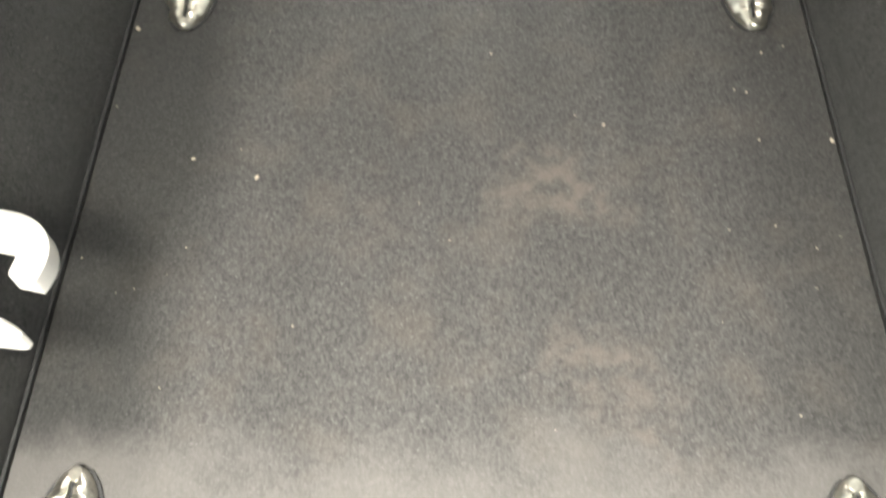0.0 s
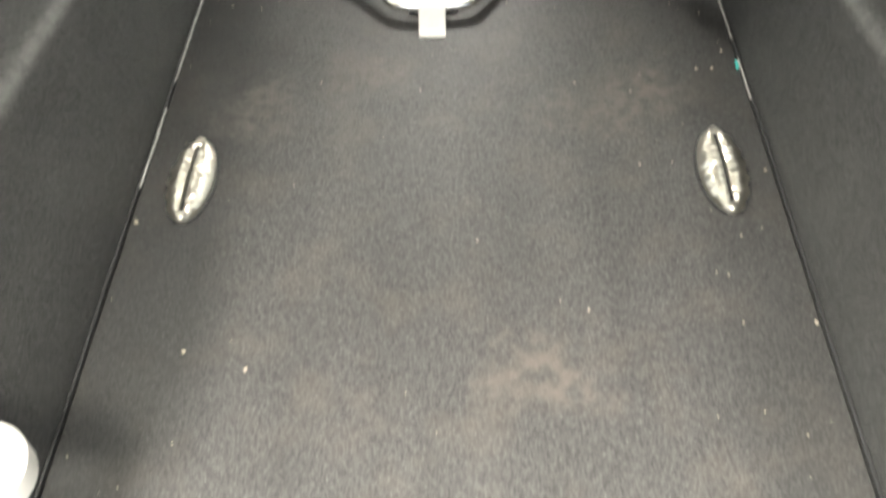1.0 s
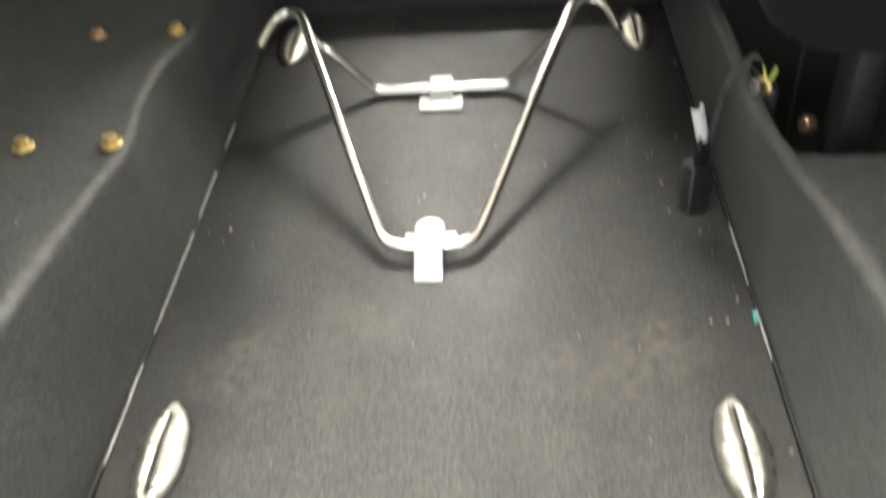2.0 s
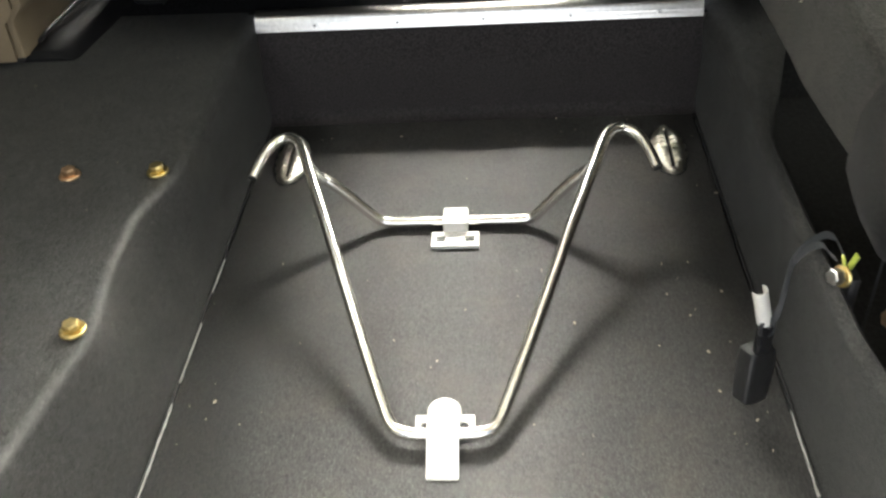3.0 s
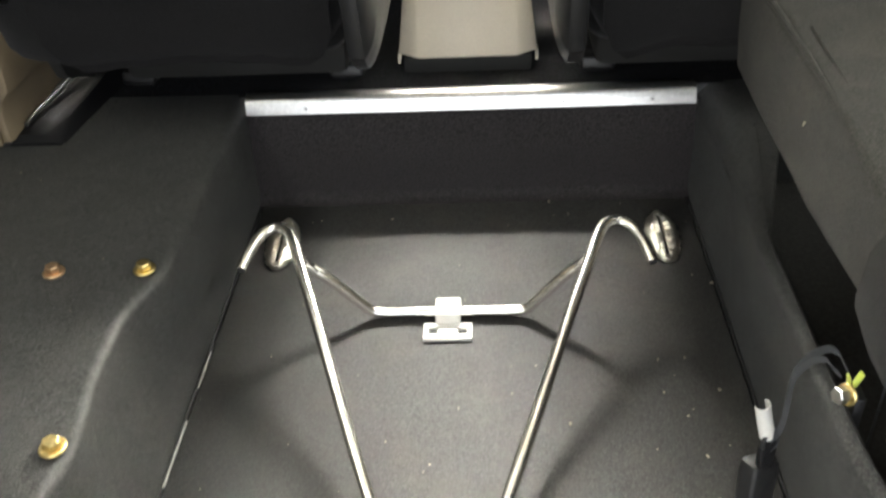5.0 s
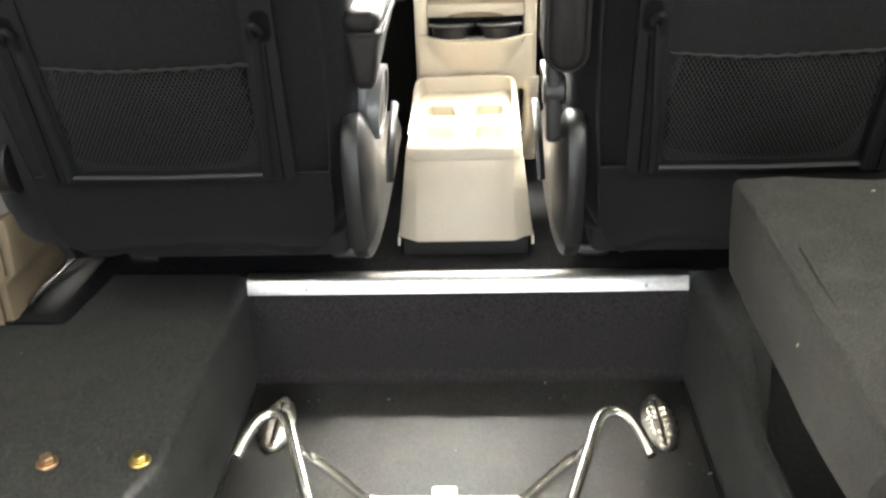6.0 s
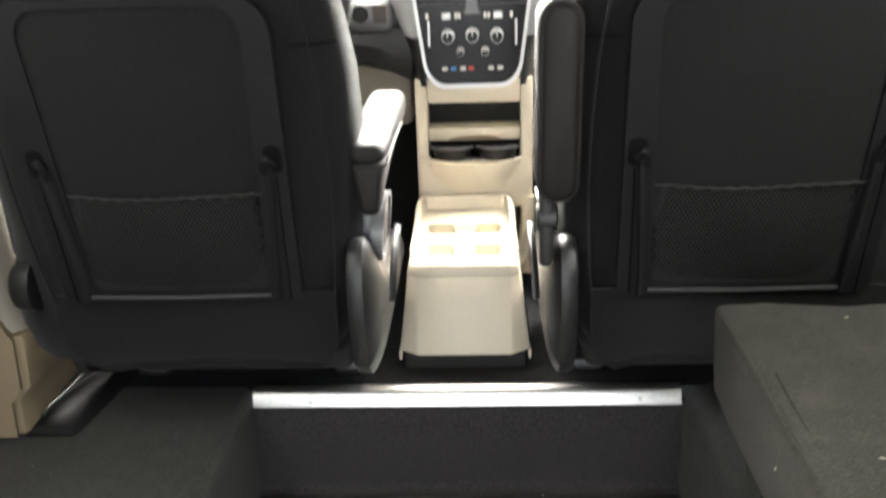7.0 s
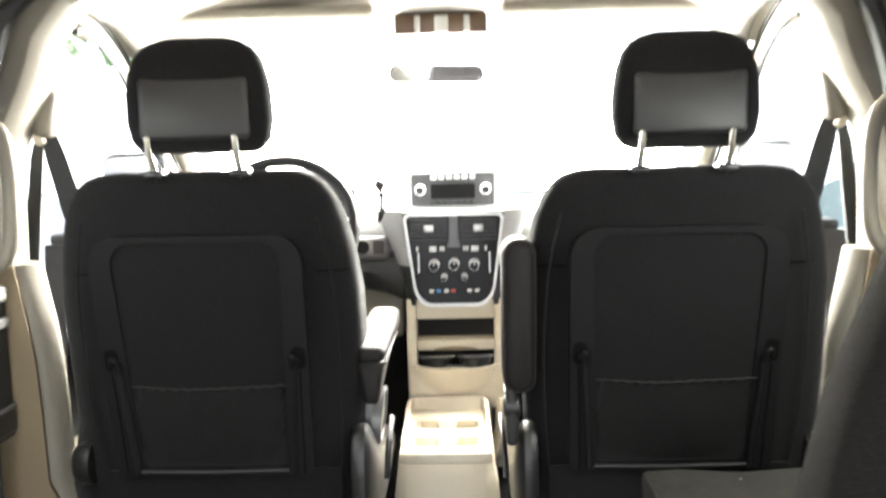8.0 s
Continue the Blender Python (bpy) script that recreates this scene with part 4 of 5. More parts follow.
        seam_at = [(ax - 0.034, 2.40, 0.750), (ax - 0.0365, 2.25, 0.752), (ax - 0.034, 2.186, 0.738), (ax - 0.030, 2.174, 0.734), (ax - 0.003, 2.1685, 0.737), (ax + 0.024, 2.174, 0.734), (ax + 0.0285, 2.186, 0.738), (ax + 0.0305, 2.25, 0.752), (ax + 0.0325, 2.40, 0.750)]
        part("armrest_seam", tube(seam_at, 0.0022, 6, 1), WELL, pad)
        part("armrest_hinge", turned(box(-0.014, 0.014, -0.03, 0.03, -0.06, 0.06, 0.010, 3), pose(ax - 0.016, 2.25, 0.610)), SATIN, s, "satin grey hinge")
    else:
        rr = round_rect(0.032, 0.148, 0.030, 6)
        pad = part("armrest", slab(rr, lambda u, v, d: (ax + u, 2.095 - 0.17 * v * 0.6 - d, 0.835 + v), -0.085, 0.0, 0.014), ARM, s, "dark brownish vinyl armrest, folded up")
        for off in (0.0, -0.07):
            rim_at = [(ax + u * 0.86, 2.0985 - 0.102 * v - off - (0.003 if off == 0 else -0.003), 0.835 + v * 0.965) for u, v in rr]
            part("armrest_piping", tube(rim_at + rim_at[:1], 0.0018, 6), ARM, pad)
        part("armrest_hinge", box(ax - 0.026, ax - 0.004, 2.13, 2.19, 0.58, 0.70, 0.008, 3), GREYPL, s)
        part("hinge_cover", rod((ax - 0.03, 2.15, 0.655), (ax + 0.002, 2.15, 0.655), 0.022), PLASTIC, s)
    return s


front_seat(-0.428, 1, "black cloth driver's seat with its armrest lowered")
front_seat(0.442, -1, "black cloth passenger seat with its armrest folded up")
sc = thing("track_cover", (-0.76, 2.32, STEP), "black plastic end cover beside the seat track", "track cover")
part("cover", loft([[(x, y, z) for x, z in ((x0 - 0.03, STEP + 0.002), (x0 - 0.028, STEP + h * 0.8), (x0 + 0.0, STEP + h), (x0 + 0.05, STEP + h * 0.8), (x0 + 0.07, STEP + 0.002))]
                    for x0, y, h in ((-0.765, 2.215, 0.012), (-0.765, 2.225, 0.022), (-0.755, 2.32, 0.028), (-0.745, 2.42, 0.04), (-0.74, 2.5, 0.055))]), PANEL, sc)
part("edge_bead", tube([(-0.770, 2.245, STEP + 0.030), (-0.765, 2.29, STEP + 0.036), (-0.745, 2.35, STEP + 0.045), (-0.715, 2.43, STEP + 0.064), (-0.70, 2.48, STEP + 0.085)], 0.004, 8, 2), PLASTIC, sc, "satin black edge bead")

# ---- console bin between the seats ----
cb = thing("floor_console", (0, 2.6, STEP), "light beige plastic floor console with cup wells", "console")


tilt = lambda ring, k: [(x, y, z + k * (y - 2.5)) for x, y, z in ring]
def con_face(z, hx, yb, yf, cut):
    """One level of the console: flat rear face, a chamfer to each side, straight flanks."""
    return [(-hx, yf, z), (-hx, yb + cut * 0.9, z), (-hx + 0.003, yb + cut * 0.7, z), (-hx + cut, yb + 0.003, z), (-hx + cut + 0.004, yb, z),
            (hx - cut - 0.004, yb, z), (hx - cut, yb + 0.003, z), (hx - 0.003, yb + cut * 0.7, z), (hx, yb + cut * 0.9, z), (hx, yf, z)]


body = loft([con_face(0.262, 0.131, 2.452, 2.86, 0.034), con_face(0.268, 0.131, 2.452, 2.86, 0.034), con_face(0.34, 0.122, 2.480, 2.85, 0.026), con_face(0.408, 0.1135, 2.500, 2.84, 0.016),
             con_face(0.4095, 0.1125, 2.5015, 2.84, 0.016), con_face(0.4115, 0.1125, 2.5015, 2.84, 0.016), con_face(0.413, 0.1135, 2.500, 2.84, 0.016), tilt(con_face(0.430, 0.1105, 2.502, 2.84, 0.014), 0.03),
             tilt(con_face(0.437, 0.107, 2.506, 2.838, 0.014), 0.03), tilt(con_face(0.4395, 0.102, 2.512, 2.835, 0.012), 0.03), tilt(con_face(0.439, 0.094, 2.520, 2.80, 0.008), 0.03)], cap=False)
part("body", body, BEIGE, cb)


def well_plate():
    """Top plate with two slotted wells, each waisted by a tongue."""
    bm = bmesh.new()
    put = lambda u, v, d: (u, 2.645 + v, 0.4405 + 0.03 * (0.145 + v) - d)
    rows = [-0.125, -0.109, -0.041, 0.015, 0.075, 0.178]
    def strip(v0, v1, u0, u1, d0=0.0, d1=0.0):
        bm.faces.new([bm.verts.new(put(u, v, d)) for u, v, d in ((u0, v0, d0), (u1, v0, d0), (u1, v1, d1), (u0, v1, d1))])
    strip(rows[0], rows[1], -0.10, 0.10)
    strip(rows[2], rows[3], -0.10, 0.10)
    strip(rows[4], rows[5], -0.10, 0.10)
    def quad(*pts):
        bm.faces.new([bm.verts.new(put(*c)) for c in pts])
    deep, t, b, e, w = 0.030, 0.027, 0.013, 0.081, 0.010
    for v0, v1 in ((rows[1], rows[2]), (rows[3], rows[4])):
        strip(v0, v1, -0.10, -e)
        strip(v0, v1, e, 0.10)
        loop = [(-e + w, v0), (e - w, v0), (e, v0 + w), (e, v1 - w), (e - w, v1), (-e + w, v1), (-e, v1 - w), (-e, v0 + w)]
        for p, q in zip(loop, loop[1:] + loop[:1]):
            quad((*p, 0.0), (*q, 0.0), (q[0] * 0.93, q[1], deep), (p[0] * 0.93, p[1], deep))
        bm.faces.new([bm.verts.new(put(u * 0.93, v, deep)) for u, v in loop])
        for k in (-1, 1):
            quad((k * e, v0, 0.0), (k * e, v0 + w, 0.0), (k * (e - w), v0, 0.0))
            quad((k * e, v1, 0.0), (k * e, v1 - w, 0.0), (k * (e - w), v1, 0.0))
            quad((k * t, v1 - 0.0006, 0.0), (k * b, v1 - 0.024, deep), (k * t, v1 - 0.0006, deep))
        quad((-t, v1 - 0.0006, 0.0), (t, v1 - 0.0006, 0.0), (b, v1 - 0.024, deep), (-b, v1 - 0.024, deep))
    bmesh.ops.remove_doubles(bm, verts=bm.verts, dist=0.0004)
    return bm


part("cup_well_plate", well_plate(), BEIGE, cb, smooth=False)
def tray_wall():
    """Low wall round the front of the top: it rises along both sides and closes across."""
    way = [(-0.1035, 2.565, 0.003), (-0.1035, 2.62, 0.005), (-0.1035, 2.68, 0.011), (-0.1035, 2.73, 0.019), (-0.1035, 2.765, 0.029), (-0.102, 2.792, 0.034), (-0.094, 2.812, 0.035), (-0.080, 2.819, 0.035)]
    way += [(-x, y, h) for x, y, h in reversed(way)]
    rings = []
    for i, (x, y, h) in enumerate(way):
        x0, y0, _ = way[max(i - 1, 0)]
        x1, y1, _ = way[min(i + 1, len(way) - 1)]
        n = Vector((y1 - y0, x0 - x1)).normalized()
        z = 0.438 + 0.03 * (y - 2.5)
        rings.append([(x + n.x * a, y + n.y * a, z + h * c) for a, c in ((-0.0075, 0), (-0.0075, 0.72), (-0.005, 0.95), (0, 1), (0.005, 0.95), (0.0075, 0.72), (0.0085, 0))])
    return loft(rings)


part("tray_wall", tray_wall(), BEIGE, cb)
part("base_plinth", box(-0.122, 0.122, 2.462, 2.85, STEP, 0.2605, 0.006), WELL, cb, "black recessed base")
for sx in (-1, 1):
    part("corner_foot", box(sx * 0.131 - 0.0025, sx * 0.131 + 0.0025, 2.47, 2.50, 0.244, 0.262, 0.001), BEIGE, cb)

# ---- centre stack and dash ----
TX, TY = 0.024, 2.85
ct = thing("centre_stack", (TX, TY, STEP), "beige and silver centre stack with knobs, vents and radio", "centre stack")
P = lambda u, v, d: (TX + u, TY - d - 0.0, v)


def bar(u0, u1, v0, v1, d0, d1, bev=0.003):
    return box(TX + u0, TX + u1, TY - d1, TY - d0, v0, v1, bev)


for u0, u1, v0, v1, d0, d1, nm in ((-0.132, -0.105, 0.30, 0.742, -0.2, 0.0, "tower_post"), (0.105, 0.132, 0.27, 0.742, -0.2, 0.0, "tower_post"), (-0.105, 0.105, 0.688, 0.742, -0.2, 0.0, "tower_rail"),
                                   (-0.105, 0.105, 0.602, 0.630, -0.2, 0.0, "tower_rail"), (-0.105, 0.105, 0.30, 0.47, -0.2, -0.13, "tower_panel")):
    part(nm, bar(u0, u1, v0, v1, d0, d1, 0.004), BEIGE, ct, "light beige tower moulding")
part("slot_lining", join(bar(-0.105, 0.105, 0.628, 0.692, -0.2, -0.06), bar(-0.105, 0.105, 0.47, 0.605, -0.2, -0.06)), WELL, ct)
cups = part("cup_insert", bar(-0.103, 0.103, 0.548, 0.566, -0.06, 0.02, 0.004), GLOSS, ct, "black cup holder insert")
for u in (-0.052, 0.052):
    ring_at = [(TX + u + 0.047 * math.cos(radians(a)), TY - 0.002 + 0.036 * math.sin(radians(a)), 0.586 - 0.006 * math.sin(radians(a))) for a in range(0, 361, 15)]
    part("cup_rim", tube(ring_at, 0.0035, 6), SATIN, cups, "grey cup rim")
    part("cup_wall", loft([[(TX + u + 0.044 * k * math.cos(radians(a)), TY - 0.002 + 0.033 * k * math.sin(radians(a)), z) for a in range(0, 360, 15)] for z, k in ((0.584, 1.0), (0.560, 0.9))], cap=False), PLASTIC, cups)
part("thumb_notch", slab([(0.062 * math.cos(radians(a)), 0.6025 + 0.010 * math.sin(radians(a))) for a in range(0, 181, 12)], P, -0.004, 0.0025), BEIGE_SHADE, ct, "thumb notch, its shade painted as a darker patch")


def drawer_front():
    """Drawer face with a bowl-shaped pull bulging from its upper part."""
    us, vs = np.linspace(-0.122, 0.122, 33), np.linspace(0.446, 0.567, 22)
    def depth(u, v):
        foot = 0.472 + 0.066 * abs(u / 0.098) ** 2.4
        f = max(0.0, min(1.0, (v - foot) / max(0.02, 0.567 - foot)))
        side = max(0.0, 1 - abs(u / 0.108) ** 6)
        return 0.014 + 0.030 * side * (0.55 * f + 0.45 * f * f * (3 - 2 * f))
    bm = bmesh.new()
    top = lambda u: -0.009 * (1 - (u / 0.122) ** 2)
    face = [[bm.verts.new((TX + u, TY - depth(u, v), v + top(u) * ((v - 0.446) / 0.121) ** 3)) for u in us] for v in vs]
    lip = [bm.verts.new((TX + u, TY - depth(u, 0.567) + 0.006, 0.569 + top(u))) for u in us]
    back = [bm.verts.new((TX + u, TY + 0.02, 0.560)) for u in us]
    rows = face + [lip, back]
    for a, c in zip(rows, rows[1:]):
        for i in range(len(us) - 1):
            bm.faces.new((a[i], a[i + 1], c[i + 1], c[i]))
    for e in (0, -1):
        foot = bm.verts.new((TX + us[e], TY + 0.02, 0.446))
        bm.faces.new([r[e] for r in rows] + [foot])
    return bm


part("cup_drawer", drawer_front(), BEIGE, ct, "light beige pull-out drawer")
part("kick_flange", tube([(TX + 0.122, TY - 0.005, 0.47), (TX + 0.118, TY - 0.01, 0.38), (TX + 0.10, TY - 0.02, 0.315), (TX + 0.07, TY - 0.03, 0.30)], 0.017, 10, 2), BEIGE, ct)
bez_o = [(u, 0.849 + v) for u, v in round_rect(0.135, 0.125, 0.016, 6, 0.24, 0.052)]
bez_i = [(u * 0.945, 0.8505 + (v - 0.849) * 0.945) for u, v in bez_o]
part("silver_bezel", frame_ring(bez_o, bez_i, P, -0.02, 0.016), SILVER, ct, "silver bezel")
part("fascia", slab(bez_i, P, -0.02, 0.006), GLOSS, ct, "gloss black control panel")
for k in (-1, 1):
    vent = part("air_vent", frame_ring([(k * 0.067 + u, 0.931 + v) for u, v in round_rect(0.051, 0.035, 0.005)], [(k * 0.067 + u * 0.96, 0.931 + v * 0.94) for u, v in round_rect(0.051, 0.035, 0.005)], P, 0.0, 0.013), GLOSS, ct)
    for i in range(6):
        part("vent_slat", bar(k * 0.067 - 0.048, k * 0.067 + 0.048, 0.902 + i * 0.0105, 0.9055 + i * 0.0105, 0.0065, 0.0125, 0.0), PLASTIC, vent)
    part("vent_tab", bar(k * 0.066 - 0.013, k * 0.066 + 0.013, 0.926, 0.944, 0.012, 0.020), SILVER, vent)
    part("rocker_button", bar(k * 0.056 - 0.010, k * 0.056 + 0.010, 0.872, 0.887, 0.006, 0.011), SILVER, ct)
    part("side_scale", bar(k * 0.095 - 0.002, k * 0.095 + 0.002, 0.815, 0.870, 0.006, 0.0072, 0), SILVER, ct, "fine white marks")
part("centre_spine", loft([[(TX + k * w, TY - d, v) for k, d in ((-1, 0.004), (-1, 0.013), (-0.8, 0.016), (0.8, 0.016), (1, 0.013), (1, 0.004))] for v, w in ((0.884, 0.020), (0.890, 0.017), (0.905, 0.0135), (0.966, 0.0115))]), SATIN, ct, "satin grey spine")
for u, v, r in ((-0.053, 0.838, 0.0145), (0.0, 0.840, 0.0145), (0.053, 0.838, 0.0145), (-0.027, 0.805, 0.0085), (0.027, 0.805, 0.0085)):
    kn = part("control_knob", rod(P(u, v, 0.004), P(u, v, 0.048), r, 20, r * 0.9), KNOB, ct, "pale silver control knob")
    part("knob_face", rod(P(u, v, 0.0476), P(u, v, 0.0492), r * 0.80, 20), GLOSS, kn, "knob face, black for its shade")
    part("knob_pointer", box(P(u, v, 0)[0] - 0.0012, P(u, v, 0)[0] + 0.0012, TY - 0.0505, TY - 0.0490, v + r * 0.1, v + r * 0.75), WHITE, kn)
for u, m in ((-0.062, WHITE), (-0.043, BLUE), (-0.022, WHITE), (-0.004, RED), (0.040, WHITE), (0.060, WHITE)):
    part("button_mark", bar(u - 0.006, u + 0.006, 0.762, 0.770, 0.006, 0.0075, 0), m, ct)
for u in (-0.098, -0.035, -0.028, 0.028, 0.036, 0.085):
    part("button_mark", bar(u - 0.003, u + 0.003, 0.874, 0.886, 0.006, 0.0075, 0), WHITE, ct)
R = lambda u, v, d: (TX + u, 2.90 - d, v)
part("radio_surround", slab([(u, 1.028 + v) for u, v in round_rect(0.132, 0.060, 0.015, 4)], R, -0.12, 0.0, 0.008), SILVER, ct, "silver radio surround")
rf = part("radio_face", slab([(u, 1.034 + v) for u, v in round_rect(0.112, 0.044, 0.008)], R, -0.02, 0.004), GRAPHITE, ct, "graphite grey radio face")
part("radio_display", slab([(u, 1.030 + v) for u, v in round_rect(0.060, 0.020, 0.003)], R, 0.004, 0.006), PANEL, rf, "dark unlit display")
for u in (-0.088, 0.088):
    part("radio_knob", rod(R(u, 1.035, 0.0), R(u, 1.035, 0.044), 0.0155, 20, 0.0135), KNOB, rf, "silver radio knob")
    part("radio_knob_face", rod(R(u, 1.035, 0.0436), R(u, 1.035, 0.0452), 0.0110, 20), GLOSS, rf, "knob face, black for its shade")
for i in range(6):
    part("radio_button", box(TX - 0.060 + i * 0.021, TX - 0.044 + i * 0.021, 2.892, 2.897, 1.062, 1.074, 0.001), SILVER, rf)
for i in range(7):
    part("radio_key", box(TX - 0.062 + i * 0.018, TX - 0.052 + i * 0.018, 2.892, 2.897, 0.996, 1.003, 0.001), GREYPL, rf)
part("stack_shelf", bar(-0.138, 0.138, 0.9745, 0.984, -0.2, 0.012, 0.004), SILVER, ct, "silver shelf under the radio")


def flank(k, z0, z1, n):
    """Curved side of the stack, sweeping forward into the dashboard."""
    rings = []
    for z in np.linspace(z0, z1, n):
        xb = 0.135 * (1 - 0.24 * (0.5 - (z - 0.849) / 0.25)) + 0.001
        fan = 0.03 + 0.05 * max(0.0, (z - 0.80) / 0.19)
        rings.append([(TX + k * (xb + o * fan), TY - 0.010 + d, z) for o, d in ((0, 0), (0.12, 0.0), (0.35, 0.006), (0.65, 0.022), (0.9, 0.05), (1.0, 0.09), (1.0, 0.2), (0, 0.2))])
    return loft(rings)


for k in (-1, 1):
    part("stack_flank", flank(k, 0.835, 0.984, 8), DASH, ct, "pale grey curved flank")
    part("lower_flank", flank(k, 0.728, 0.8345, 6), GREYPL, ct, "dark lower flank")
da = thing("dashboard", (0, 3.1, 0.8), "pale grey plastic dashboard under the windscreen", "dashboard")
sect = [(3.60, 0.92), (3.30, 0.985), (3.05, 1.0), (2.97, 0.99), (2.93, 0.965), (2.905, 0.92), (2.905, 0.87), (2.98, 0.83), (3.60, 0.80)]


def dash_piece(x0, x1, lift):
    return loft([[(x, y + 0.05 * (abs(x) / 0.8) ** 2, z + lift * (1 if 2.95 < y < 3.4 else 0) - 0.02 * (abs(x) / 0.8) ** 2) for y, z in sect] for x in np.linspace(x0, x1, 14)])


part("passenger_side", dash_piece(0.19, 0.83, 0.0), DASH, da)
part("driver_side", dash_piece(-0.83, -0.145, 0.0), DASH, da)
part("centre_pad", loft([[(x, y, z) for y, z in ((3.60, 0.915), (3.3, 1.0), (3.04, 1.06), (3.0, 1.06), (3.0, 0.80), (3.6, 0.78))] for x in np.linspace(-0.1448, 0.1898, 6)]), DASH, da)
for x0, x1, nm in ((0.19, 0.83, "passenger_top"), (-0.83, -0.145, "driver_top")):
    part(nm, loft([[(x, y + 0.05 * (abs(x) / 0.8) ** 2, z - 0.02 * (abs(x) / 0.8) ** 2) for y, z in ((3.60, 0.925), (3.30, 0.990), (3.05, 1.005), (2.985, 0.998), (2.99, 0.992), (3.3, 0.975), (3.60, 0.91))] for x in np.linspace(x0, x1, 14)]), PLASTIC, da, "black dash top pad")
part("centre_top", loft([[(x, y, z) for y, z in ((3.60, 0.920), (3.3, 1.005), (3.05, 1.064), (3.01, 1.062), (3.3, 0.99), (3.60, 0.905))] for x in np.linspace(-0.1448, 0.1898, 6)]), PLASTIC, da, "black dash top pad")
part("instrument_hood", loft([[(x, y, z + 0.05 * (1 - ((x + 0.43) / 0.19) ** 2)) for y, z in ((3.25, 0.97), (3.0, 1.035), (2.90, 1.05), (2.89, 1.04), (2.94, 0.985), (3.25, 0.95))] for x in np.linspace(-0.61, -0.24, 13)]), PLASTIC, da, "black instrument hood")
part("glove_box", dash_lower := box(0.17, 0.80, 2.96, 3.3, 0.50, 0.83, 0.02), BEIGE, da, "beige glove box")
part("knee_panel", loft([[(x, y, z) for y, z in ((2.90, 0.852), (2.885, 0.83 - k), (2.90, 0.785 - k), (2.93, 0.775 - k), (3.3, 0.775 - k), (3.3, 0.852))] for x, k in zip(np.linspace(-0.80, -0.115, 14), (0, 0, 0, 0, 0, 0, 0, 0, 0, 0.002, 0.006, 0.014, 0.026, 0.05))]), PLASTIC, da, "black knee panel")
part("lower_panel", box(-0.78, -0.12, 2.95, 3.3, 0.615, 0.80, 0.02), BEIGE_TRIM, da, "tan lower panel")
part("toe_board", box(-0.85, 0.85, 3.35, 3.9, STEP, 0.95), WELL, da)
part("gear_lever", tube([(-0.175, 2.865, 0.955), (-0.168, 2.84, 0.985), (-0.162, 2.815, 1.022), (-0.164, 2.80, 1.045)], [0.005, 0.005, 0.0045, 0.006], 8), PLASTIC, da)
part("gear_knob", loft([[(-0.165 + k * math.cos(radians(a)), 2.798 + k * math.sin(radians(a)), z) for a in range(0, 360, 30)] for z, k in ((1.040, 0.006), (1.048, 0.013), (1.060, 0.015), (1.068, 0.011), (1.071, 0.004))]), PLASTIC, da, "black gear knob")
part("wiper_stalk", tube([(-0.150, 2.835, 1.012), (-0.158, 2.84, 0.99), (-0.170, 2.85, 0.960)], [0.006, 0.0035, 0.0035], 8), PLASTIC, da)
pod = [(-0.204 + u, 0.878 + v) for u, v in round_rect(0.054, 0.034, 0.022, 5)]
part("key_pod", slab(pod, lambda u, v, d: (u, 2.90 - d, v), -0.02, 0.022, 0.010), SATIN, da, "grey key pod")
part("key_slot", rod((-0.224, 2.880, 0.884), (-0.224, 2.876, 0.884), 0.019, 20), GLOSS, da, "dark round key slot")
part("switch_blank", slab([(-0.180 + u, 0.884 + v) for u, v in round_rect(0.015, 0.019, 0.004)], lambda u, v, d: (u, 2.878 - d, v), -0.004, 0.003), BLANK, da, "dark brown switch blank")
part("dash_seam", box(0.196, 0.206, 2.90, 2.915, 0.86, 0.99, 0.003), GREYPL, da)

sw = thing("steering_wheel", (-0.42, 2.72, 0.95), "dark grey leather steering wheel with silver spokes", "steering wheel")
wm = pose(-0.41, 2.70, 0.951, 66, 0, 0)
rings = []
for i in range(48):
    a = 2 * math.pi * i / 48
    rings.append([((0.188 + 0.0155 * math.cos(2 * math.pi * j / 10)) * math.cos(a), (0.188 + 0.0155 * math.cos(2 * math.pi * j / 10)) * math.sin(a), 0.0155 * math.sin(2 * math.pi * j / 10)) for j in range(10)])
bm = loft(rings + [rings[0]], cap=False)
bmesh.ops.remove_doubles(bm, verts=bm.verts, dist=0.0002)
part("rim", turned(bm, wm), GREYPL, sw)
part("hub", turned(slab(round_rect(0.075, 0.06, 0.03), lambda u, v, d: (u, v - 0.01, d), -0.03, 0.012, 0.01), wm), PLASTIC, sw)
for ax0, ay0 in ((0.18, 0.02), (-0.18, 0.02), (0.07, -0.17), (-0.07, -0.17)):
    part("spoke", turned(tube([(ax0 * 0.3, ay0 * 0.3, 0.0), (ax0, ay0, 0.0)], 0.014, 8, 0, 0.6), wm), SILVER, sw)
part("column", turned(rod((0, 0, -0.03), (0, 0, -0.22), 0.05), wm), PLASTIC, sw)

# ---- second row seat beside the channel ----
ss = thing("second_row_seat", (0.62, 1.65, 0.02), "grey cloth second row seat with dusty cushion", "car seat")
cu = subdivided(box(0.345, 0.80, 1.44, 1.948, 0.466, 0.602, 0.011, 3), 7)
for v in cu.verts:
    k = (v.co.y - 1.36) / 0.578
    v.co.z -= 0.020 * max(0.0, 1 - k) ** 1.5
    # the cover puckers towards the backrest
    pull = max(0.0, 1 - (v.co.y - 1.44) / 0.20)
